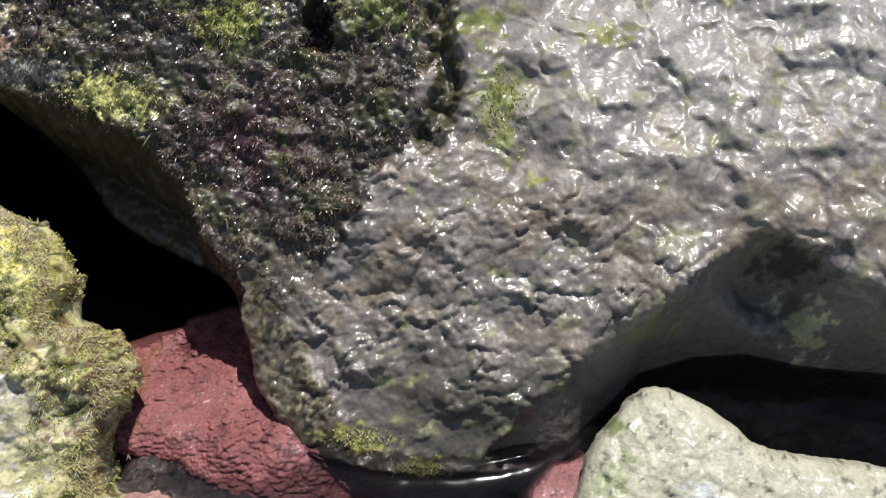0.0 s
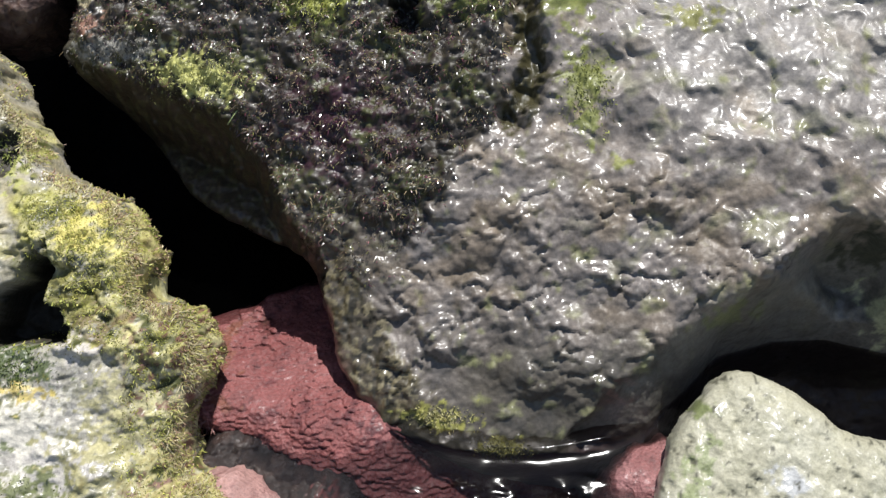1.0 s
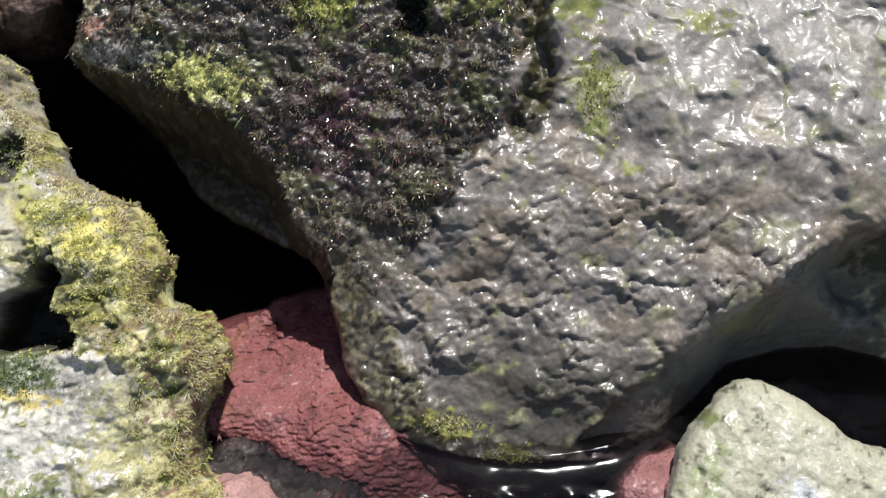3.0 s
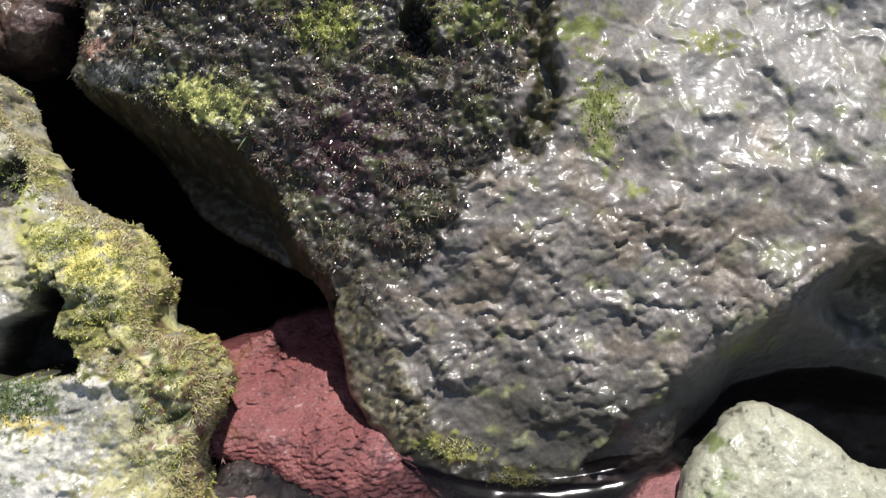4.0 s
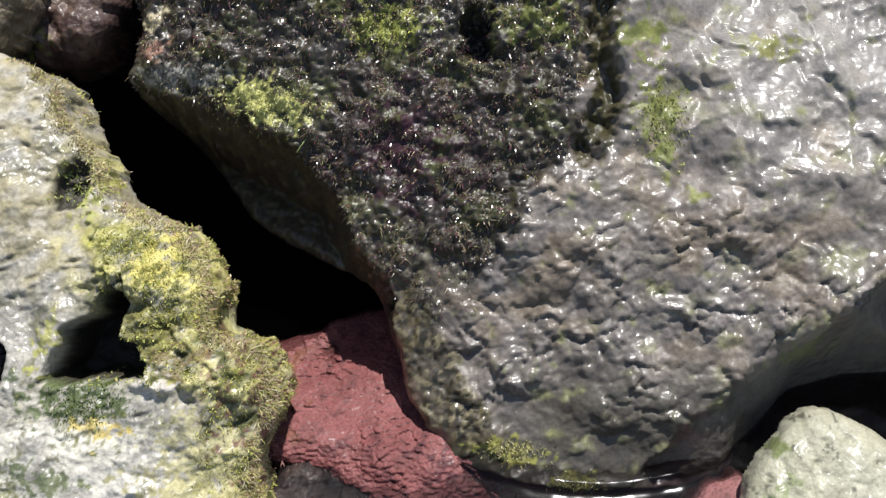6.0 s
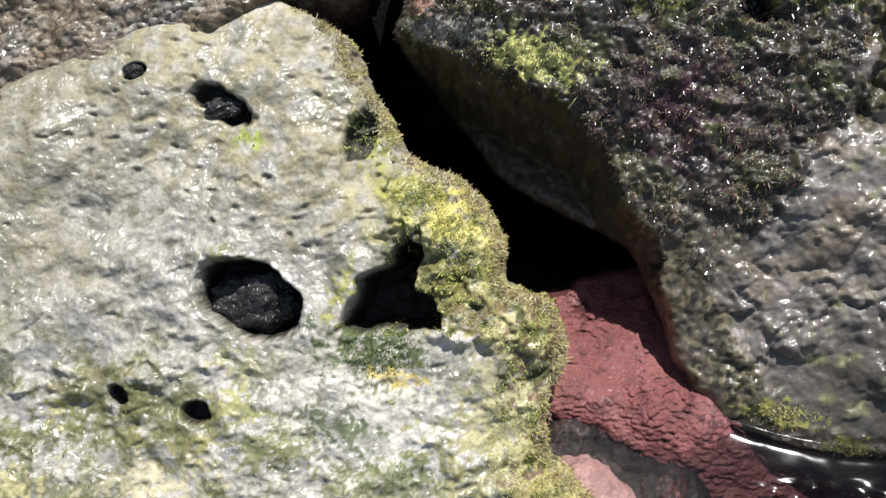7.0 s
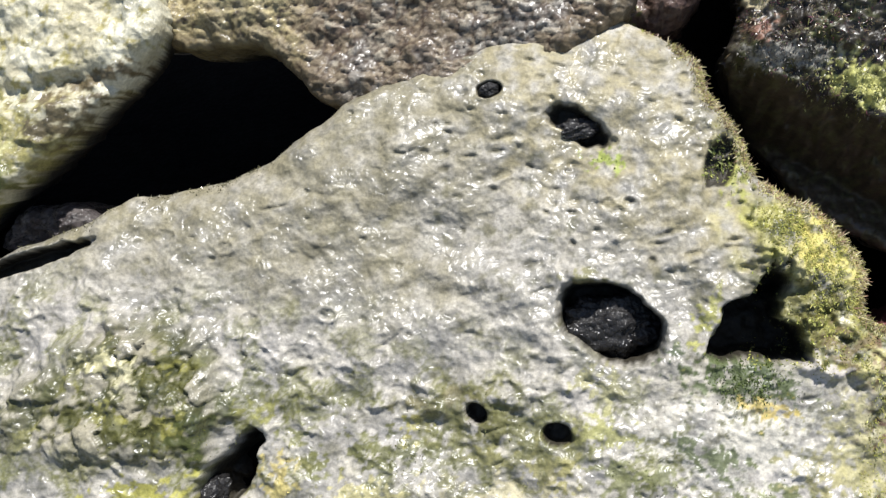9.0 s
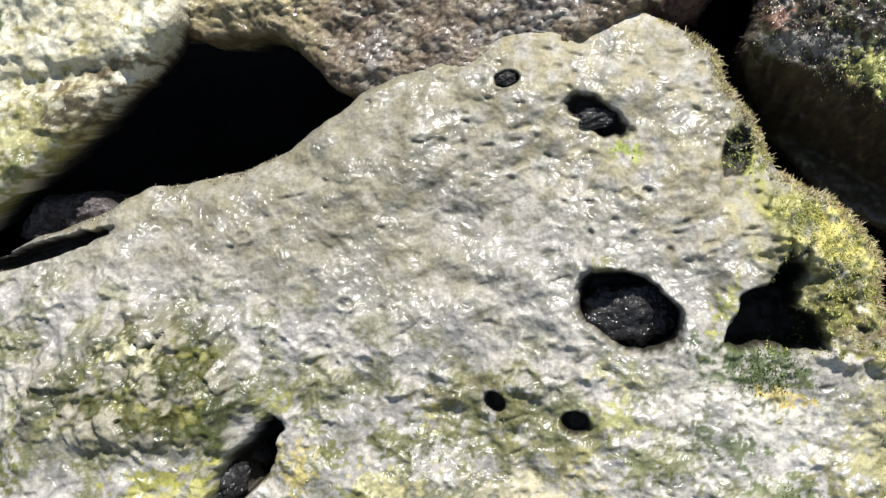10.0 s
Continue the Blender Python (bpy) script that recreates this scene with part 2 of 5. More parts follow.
GREY = rock_material("grey_wet_stone", 650, 0.32, (0.38, 0.58), 1.0, 0.22, 0.28, (120, 0.6, 0.0024))
PALE = rock_material("pale_limestone", 800, 0.5, (0.45, 0.7), 1.0, 0.35, 0.28, (210, 1.2, 0.0022), 1.55)
CREAM = rock_material("cream_green_stone", 900, 0.45, (0.4, 0.7), 0.7, 0.24, 0.22)
RED = rock_material("red_crusted_stone", 1000, 1.0, (0.4, 0.65), 0.3, 0.28, 0.3)
BROWN = rock_material("brown_stone", 800, 0.7, (0.5, 0.75), 1.0, 0.28, 0.35, (170, 1.2, 0.0026))
BLACK = rock_material("black_wet_stone", 600, 0.4, (0.6, 0.8), 0.9, 0.22, 0.3, (380, 1.5, 0.0030))
BEDROCK = rock_material("shade_dark_bedrock", 700, 0.8, (0.7, 0.9), 0.3, 0.4, 0.35, shine=0.05)
FROND = frond_material("algae_frond", 0.2, 0.75)
DRYFROND = frond_material("bleached_algae", 0.5)


def water_material():
    m, nd, ln, _ = nodes_of("sea_water")
    nt = m.node_tree
    out = nd["Material Output"]
    clear, gloss, mix = nd.new("ShaderNodeBsdfTransparent"), nd.new("ShaderNodeBsdfGlossy"), nd.new("ShaderNodeMixShader")
    clear.inputs[0].default_value = (0.72, 0.70, 0.70, 1)
    gloss.inputs["Roughness"].default_value = 0.12
    fres = nd.new("ShaderNodeFresnel")
    fres.inputs[0].default_value = 1.33
    a = noise_node(nt, 70, 1, 0.5, 0.5)
    bump = nd.new("ShaderNodeBump")
    bump.inputs["Distance"].default_value, bump.inputs["Strength"].default_value = 0.001, 0.3
    ln.new(a.outputs["Fac"], bump.inputs["Height"])
    ln.new(bump.outputs[0], gloss.inputs["Normal"])
    ln.new(bump.outputs[0], fres.inputs["Normal"])
    ln.new(fres.outputs[0], mix.inputs[0])
    ln.new(clear.outputs[0], mix.inputs[1])
    ln.new(gloss.outputs[0], mix.inputs[2])
    ln.new(mix.outputs[0], out.inputs[0])
    return m


WATER = water_material()


# ---- ground and water ----
def ground_sheet():
    xs = np.concatenate([np.linspace(-60, -1, 14)[:-1], np.linspace(-1, 0.8, 91), np.linspace(0.8, 60, 14)[1:]])
    ys = np.concatenate([np.linspace(-60, -0.4, 14)[:-1], np.linspace(-0.4, 1.0, 71), np.linspace(1.0, 60, 14)[1:]])
    x, y = np.meshgrid(xs, ys, indexing="ij")
    near = (np.abs(x) < 1.2) & (y > -0.5) & (y < 1.2)
    z = np.clip(y - 0.42, -0.08, 0.13) + np.where(near, 0.012 * fbm(x, y, 0.12, 3), 0) * (1 - step01(np.abs(x + 0.1), 0.5, 0.85)) * (1 - step01(np.abs(y - 0.3), 0.4, 0.65))
    dry = step01(-0.18 - x, 0.0, 0.05) * step01(y, 0.12, 0.2)
    z = np.maximum(z, 0.016 * dry - 0.08 * (1 - dry))
    ids = np.arange(x.size).reshape(x.shape)
    faces = np.stack([ids[:-1, :-1].ravel(), ids[1:, :-1].ravel(), ids[1:, 1:].ravel(), ids[:-1, 1:].ravel()], 1)
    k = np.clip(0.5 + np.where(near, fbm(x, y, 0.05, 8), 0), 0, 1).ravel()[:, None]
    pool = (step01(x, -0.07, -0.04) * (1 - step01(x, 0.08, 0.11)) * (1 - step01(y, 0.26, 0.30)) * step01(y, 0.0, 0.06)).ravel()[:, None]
    # Outside the pool the bedrock is near black, shade of the gaps in colour.
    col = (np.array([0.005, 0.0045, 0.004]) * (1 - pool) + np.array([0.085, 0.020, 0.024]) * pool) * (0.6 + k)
    # Floor painted paler on the right, standing in for haze over the water.
    haze_floor = (step01(x, 0.08, 0.11) * (1 - step01(x, 0.3, 0.4)) * step01(y, 0.1, 0.15) * (1 - step01(y, 0.34, 0.40))).ravel()[:, None]
    col = col * (1 - haze_floor) + np.array([0.11, 0.10, 0.10]) * (0.6 + k) * haze_floor
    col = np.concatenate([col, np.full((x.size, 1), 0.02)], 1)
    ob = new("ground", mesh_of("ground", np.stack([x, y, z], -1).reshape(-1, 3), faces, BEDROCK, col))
    return tagged(ob, "bedrock under the boulders, coloured near black for the shade in the gaps", "ground", kind="structure")


ground_sheet()


# ---- grey boulder with the turf ----
LEDGE = [(-0.178, 0.26), (-0.173, 0.169), (-0.176, 0.147), (-0.14, 0.139), (-0.102, 0.125), (-0.081, 0.105), (-0.064, 0.079), (-0.054, 0.063),
         (-0.047, 0.03), (-0.034, 0.008), (-0.02, -0.01), (0.0, -0.05), (0.3, -0.05), (0.3, 0.26)]
GROOVE = [(0.022, 0.20), (0.021, 0.165), (0.027, 0.150), (0.019, 0.128)]


def grey_brow(u):
    return np.interp(u, [-0.03, 0.03, 0.05, 0.07, 0.087, 0.106, 0.137, 0.161, 0.183, 0.2, 0.28],
                     [-0.05, -0.03, 0.008, 0.032, 0.052, 0.066, 0.087, 0.096, 0.086, 0.076, 0.066])


def turf_zone(u, v):
    """1 where the dark turf grows."""
    edge = np.interp(v, [0.0, 0.05, 0.085, 0.105, 0.125, 0.15, 0.2], [-0.03, -0.025, -0.012, -0.005, 0.012, 0.018, 0.012])
    main = step01(edge - u + 0.006 * fbm(u, v, 0.012, 31), -0.002, 0.004) * step01(v + 0.5 * (u + 0.03), 0.055, 0.09)
    rim = step01(0.019 - inside(u, v, LEDGE) + 0.010 * fbm(u, v, 0.010, 32, 3), 0.0, 0.006) * step01(-0.004 - u, 0.0, 0.012) * step01(v + 0.5 * (u + 0.05), 0.055, 0.080)
    return np.maximum(main, 0.9 * rim)


def edge_crust(u, v):
    """1 on the granular olive crust of the lower left edge."""
    line = [(-0.066, 0.090), (-0.050, 0.066), (-0.040, 0.045), (-0.030, 0.025), (-0.016, 0.008)]
    return 1 - step01(dist_line(u, v, line) + 0.006 * fbm(u, v, 0.012, 38, 3), 0.007, 0.015)


POOL_EDGE = ((-0.04, -0.03, -0.015, 0.0, 0.015, 0.032, 0.048, 0.064, 0.078, 0.09), (0.003, 0.0015, -0.001, -0.0035, -0.0047, -0.0043, -0.0025, 0.0017, 0.006, 0.010))


def grey_bosses(u, v):
    """Relief of the worn grey face at three sizes."""
    wu, wv = 0.005 * fbm(u, v, 0.014, 14, 3), 0.005 * fbm(u, v, 0.014, 15, 3)
    du, dv = 0.82 * u + 0.57 * v + wu, -0.57 * u + 0.82 * v + wv
    return domes(0.85 * du, dv, 0.0074, 21, 0.16)[0], domes(u + wv, 1.15 * v + wu, 0.0044, 23, 0.12)[0], domes(u + wu, v - wv, 0.0024, 29)[0]


def grey_top(u, v, s):
    ledge = inside(u, v, LEDGE) + 0.0035 * fbm(u, v, 0.022, 16, 4)
    w = -0.001 + 0.06 * np.clip(u, -0.2, 0.12) + 0.004 * fbm(u, v, 0.07, 11, 3)
    w -= 0.32 * np.maximum(0, v - 0.115 + 0.02 * fbm(u, v, 0.05, 13, 2)) * step01(u, 0.02, 0.07)
    w -= 2.3 * np.maximum(0, -ledge) + 0.25 * np.maximum(0, 0.010 - ledge) * step01(v, 0.02, 0.06)
    brow = grey_brow(u) + 0.003 * fbm(u, v, 0.018, 12, 3)
    foot = np.interp(u, [0.03, 0.045, 0.066, 0.08, 0.095, 0.11, 0.134, 0.158, 0.18, 0.3], [0.0, -0.003, -0.0073, -0.011, -0.024, -0.039, -0.047, -0.050, -0.046, -0.040])
    k = np.clip((brow - v) / np.maximum(brow + foot, 0.006), 0, 1.5) * step01(u, 0.03, 0.06)
    k = k * k / (k + 0.12)
    w = w * (1 - k) + foot * k
    flank = np.clip(k * 4, 0, 1)
    # rounded bosses of mixed size, drawn out down to the right
    wu, wv = 0.004 * fbm(u, v, 0.016, 14, 3), 0.004 * fbm(u, v, 0.016, 15, 3)
    du, dv = 0.82 * u + 0.57 * v + wu, -0.57 * u + 0.82 * v + wv
    warp = 0.5 * wu
    turf = turf_zone(u, v)
    pits = (1 - turf) * step01(u, -0.045, -0.02) * (1 - 0.85 * flank)
    flat = step01(v + 0.25 * u + 0.012 * fbm(u, v, 0.03, 28, 2), 0.105, 0.14)
    calm = 0.5 + 0.5 * step01(v, 0.010, 0.040)
    patchy = calm * np.clip(0.8 + 0.8 * fbm(u, v, 0.03, 24, 2), 0.3, 1.25)
    big, mid, tiny = grey_bosses(u, v)
    w += pits * (1 - 0.90 * flat) * patchy * (0.0046 * big + 0.0017 * mid + 0.0005 * tiny)
    w += pits * flat * (0.0015 * fbm(u + wv, 1.3 * v + wu, 0.017, 25, 2) + 0.0016 * fbm(du + 1.5 * wv, 0.55 * dv, 0.0085, 30, 2))
    w += 0.0003 * (1 - 0.7 * flat * pits) * fbm(u, v, 0.004, 26, 3) + 0.004 * step01(-ledge, 0.0, 0.006) * fbm(u, v, 0.012, 27, 4, 0.6)
    # granular crust along the edge over the red rock
    crust = edge_crust(u, v)
    w += crust * (0.0014 * domes(u + wu, v + wv, 0.0040, 36)[0] + 0.0007 * domes(u, v, 0.0020, 37)[0])
    # matted turf
    h1, _, hid = cells(u + warp, v - warp, 0.007, 41)
    w += turf * (0.003 * fbm(u, v, 0.014, 42, 4, 0.65) + 0.0024 * (1 - h1) * hid + 0.0013 * domes(u + warp, v - warp, 0.0030, 43)[0])
    w -= 0.011 * np.exp(-((dist_line(u, v, GROOVE) + 0.003 * fbm(u, v, 0.008, 35, 3)) / 0.0055) ** 2)
    w -= 0.014 * (1 - step01(ell(u, v, -0.028, 0.172, 0.008, 0.012) + 0.45 * fbm(u, v, 0.008, 34, 3), 0.4, 1.1))
    w += 0.003 * (1 - step01(ell(u, v, 0.05, 0.140, 0.012, 0.020, 8), 0.3, 1.2))
    # hollow at the waterline
    w -= 0.020 * (1 - step01(ell(u, v, 0.158, 0.077, 0.023, 0.020) + 0.15 * fbm(u, v, 0.02, 29, 3), 0.35, 1.08))
    # worn back where the pool laps at it
    rise = v - np.interp(u, POOL_EDGE[0], POOL_EDGE[1])
    cap = rise - v - 0.0006 + 1.4 * np.maximum(0, rise) - 1.6 * np.maximum(0, -rise) + 0.0008 * fbm(u, v, 0.008, 33, 2)
    shelf = 0.0002 + 0.40 * rise - v + 0.0016 * fbm(u, v, 0.007, 40, 3) - 0.5 * np.maximum(0, u - 0.045)
    w = np.where(u < 0.085, 0.0012 * np.logaddexp(w / 0.0012, shelf / 0.0012), w)
    w = np.where((u > -0.03) & (u < 0.085), np.minimum(w, cap), w)
    return w


def grey_pigment(u, v, s, w):
    n1, n2, n3 = fbm(u, v, 0.02, 51), fbm(u, v, 0.006, 52), fbm(u, v, 0.0025, 53, 2)
    col = np.ones(u.shape + (3,)) * np.array([0.138, 0.118, 0.102])
    col = blend(col, 0.45 + 0.7 * n1 + 0.5 * n2, (0.185, 0.162, 0.146))
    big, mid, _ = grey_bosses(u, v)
    # Creases between the bosses are browner and darker, deepening their shade in colour.
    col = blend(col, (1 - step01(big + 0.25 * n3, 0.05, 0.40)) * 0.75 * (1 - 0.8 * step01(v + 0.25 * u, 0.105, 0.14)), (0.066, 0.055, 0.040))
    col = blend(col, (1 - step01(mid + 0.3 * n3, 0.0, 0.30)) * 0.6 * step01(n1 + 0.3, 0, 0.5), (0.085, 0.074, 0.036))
    col = blend(col, 1.6 * n2 - 0.2, (0.10, 0.088, 0.078))
    col = blend(col, 1.8 * (n1 - 0.15) * step01(v, 0.09, 0.14), (0.21, 0.165, 0.115))
    col = blend(col, 1.6 * (fbm(u, v, 0.014, 58, 3) - 0.2) * step01(u, 0.02, 0.06), (0.17, 0.16, 0.10))
    col = blend(col, step01(v, 0.10, 0.17) * step01(u, 0.02, 0.1) * 0.6, (0.245, 0.23, 0.21))
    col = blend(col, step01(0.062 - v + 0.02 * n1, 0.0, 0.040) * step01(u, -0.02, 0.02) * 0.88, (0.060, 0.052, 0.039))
    col = blend(col, 1.6 * (fbm(u, v, 0.009, 54) - 0.38), (0.17, 0.17, 0.08))
    col = blend(col, step01(fbm(u, v, 0.028, 57, 3), 0.0, 0.4) * step01(0.135 - v, 0.0, 0.03) * step01(v, 0.035, 0.06) * 0.6, (0.145, 0.112, 0.076))
    turf = turf_zone(u, v)
    dark = np.ones(u.shape + (3,)) * np.array([0.022, 0.018, 0.015])
    dark = blend(dark, 0.4 + 1.2 * n2, (0.040, 0.033, 0.020))
    dark = blend(dark, 1.3 * (1 - ell(u, v, -0.05, 0.125, 0.035, 0.03)) + n2, (0.034, 0.012, 0.018))
    dark = blend(dark, 1.5 * (fbm(u, v, 0.022, 55) - 0.1) + n3, (0.055, 0.058, 0.018))
    m = turf[..., None]
    col = col * (1 - m) + dark * m
    # side under the ledge: olive-brown crust, coloured darker for the shade there
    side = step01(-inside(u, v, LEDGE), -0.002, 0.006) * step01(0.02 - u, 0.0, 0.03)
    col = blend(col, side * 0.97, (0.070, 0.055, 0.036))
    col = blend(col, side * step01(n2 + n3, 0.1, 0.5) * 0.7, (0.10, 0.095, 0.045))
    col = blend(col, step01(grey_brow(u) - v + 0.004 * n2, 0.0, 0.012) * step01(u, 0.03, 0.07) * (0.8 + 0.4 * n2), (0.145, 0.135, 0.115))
    col = blend(col, step01(0.010 - s, 0, 0.008) * step01(0.0 - u, 0.0, 0.02) * step01(0.075 - v, 0, 0.02) * 0.8, (0.15, 0.085, 0.06))
    crust = edge_crust(u, v) * (1 - turf)
    grain = domes(u, v, 0.0020, 37)[1]
    col = blend(col, crust * 0.85, (0.060, 0.048, 0.029))
    col = blend(col, crust * (grain > 0.74) * 0.8, (0.17, 0.145, 0.085))
    col = blend(col, crust * (grain < 0.40) * 0.85, (0.022, 0.019, 0.011))
    col = blend(col, crust * step01(n1 + n2, 0.25, 0.6) * 0.3, (0.11, 0.085, 0.03))
    # olive crust on the shelf the pool laps over, darkened like an unlit side
    rise = v - np.interp(u, POOL_EDGE[0], POOL_EDGE[1])
    lapped = step01(0.0095 - rise + 0.004 * n2 + 0.002 * n3, 0.0, 0.004) * step01(0.07 - u, 0.0, 0.03) * step01(u, -0.034, -0.022)
    col = blend(col, lapped * 0.93, (0.024, 0.022, 0.012))
    # bright growths; in the hollow one pale patch painted as sunlit, one dark
    for cu, cv, ru, rv, turn, rgb in ((-0.117, 0.142, 0.022, 0.009, -22, (0.46, 0.45, 0.15)), (-0.150, 0.150, 0.020, 0.005, 6, (0.24, 0.23, 0.20)), (-0.162, 0.160, 0.006, 0.006, 0, (0.24, 0.13, 0.09)), (-0.165, 0.172, 0.005, 0.006, 0, (0.42, 0.36, 0.22)),
                                      (0.046, 0.146, 0.010, 0.013, 0, (0.15, 0.16, 0.045)), (0.049, 0.130, 0.005, 0.009, 5, (0.16, 0.17, 0.05)),
                                      (0.063, 0.113, 0.004, 0.003, 0, (0.16, 0.165, 0.05)), (-0.065, 0.174, 0.016, 0.010, 0, (0.22, 0.23, 0.05)),
                                      (-0.002, 0.178, 0.02, 0.010, 0, (0.11, 0.12, 0.03)), (0.036, 0.176, 0.014, 0.008, 0, (0.15, 0.16, 0.045)),
                                      (0.088, 0.176, 0.010, 0.006, 0, (0.19, 0.185, 0.06)), (-0.002, 0.008, 0.012, 0.005, 0, (0.24, 0.23, 0.06)),
                                      (0.110, 0.056, 0.012, 0.005, 10, (0.15, 0.155, 0.08)),
                                      (0.024, -0.002, 0.009, 0.0035, 0, (0.17, 0.165, 0.045)), (0.176, 0.060, 0.007, 0.014, 30, (0.36, 0.36, 0.22)), (0.166, 0.086, 0.016, 0.008, 20, (0.05, 0.05, 0.035))):
        col = blend(col, step01(1.25 - ell(u, v, cu, cv, ru, rv, turn) + 0.9 * n2 + 0.5 * n3, 0.2, 0.75), rgb)
    # The hole is painted near black for its shade; the groove is dark olive.
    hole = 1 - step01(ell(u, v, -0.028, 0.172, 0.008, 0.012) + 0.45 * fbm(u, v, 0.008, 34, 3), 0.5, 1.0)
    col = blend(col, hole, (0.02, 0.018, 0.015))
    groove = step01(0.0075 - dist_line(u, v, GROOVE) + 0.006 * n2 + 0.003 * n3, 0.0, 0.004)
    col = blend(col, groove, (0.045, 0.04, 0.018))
    col = drowned(col, v, w, (0.055, 0.040, 0.038))
    wet = np.clip(0.48 + 1.5 * fbm(u, v, 0.028, 56, 3) + 0.2 * step01(v + 0.25 * u, 0.105, 0.15) + 0.6 * edge_crust(u, v), 0.05, 1) * (1 - 0.4 * turf) * (1 - 0.85 * lapped)
    return np.concatenate([col, wet[..., None]], -1)


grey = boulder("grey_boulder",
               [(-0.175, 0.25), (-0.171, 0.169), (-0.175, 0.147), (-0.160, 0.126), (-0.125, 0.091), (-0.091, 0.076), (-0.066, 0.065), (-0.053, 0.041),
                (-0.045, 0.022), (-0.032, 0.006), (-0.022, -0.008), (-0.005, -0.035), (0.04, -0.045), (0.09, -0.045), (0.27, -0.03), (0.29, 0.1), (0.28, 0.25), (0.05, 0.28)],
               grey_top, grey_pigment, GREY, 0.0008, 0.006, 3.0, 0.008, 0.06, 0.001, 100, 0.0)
tagged(grey, "large pitted grey boulder with dark algae turf, rising from the pool", "boulder")


# ---- pale yellow boulder ----
PITS = ((-0.206, 0.0345, 0.0215, 0.0140, -18, 0.022), (-0.228, 0.106, 0.015, 0.006, -22, 0.009), (-0.265, 0.116, 0.006, 0.0035, 15, 0.006),
        (-0.337, -0.043, 0.0075, 0.021, -20, 0.022), (-0.219, -0.008, 0.0062, 0.0045, -10, 0.009), (-0.250, -0.005, 0.0045, 0.0042, 0, 0.009),
        (-0.236, -0.056, 0.028, 0.014, 0, 0.022), (-0.174, 0.099, 0.0065, 0.012, -15, 0.007), (-0.440, 0.0235, 0.037, 0.0042, 24, 0.016))
NOTCH = [(-0.173, 0.027), (-0.170, 0.036), (-0.166, 0.045), (-0.158, 0.054), (-0.151, 0.065), (-0.145, 0.060), (-0.145, 0.046), (-0.136, 0.040), (-0.134, 0.031), (-0.155, 0.027)]


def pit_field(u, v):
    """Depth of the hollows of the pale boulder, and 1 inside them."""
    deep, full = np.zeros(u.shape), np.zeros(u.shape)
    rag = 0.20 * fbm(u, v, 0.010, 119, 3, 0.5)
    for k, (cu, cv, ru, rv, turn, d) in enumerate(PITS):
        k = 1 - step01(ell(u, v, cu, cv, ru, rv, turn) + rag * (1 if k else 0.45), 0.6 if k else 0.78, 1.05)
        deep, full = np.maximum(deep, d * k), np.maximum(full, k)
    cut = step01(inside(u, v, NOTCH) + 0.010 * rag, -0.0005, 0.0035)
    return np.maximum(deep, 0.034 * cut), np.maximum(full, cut)


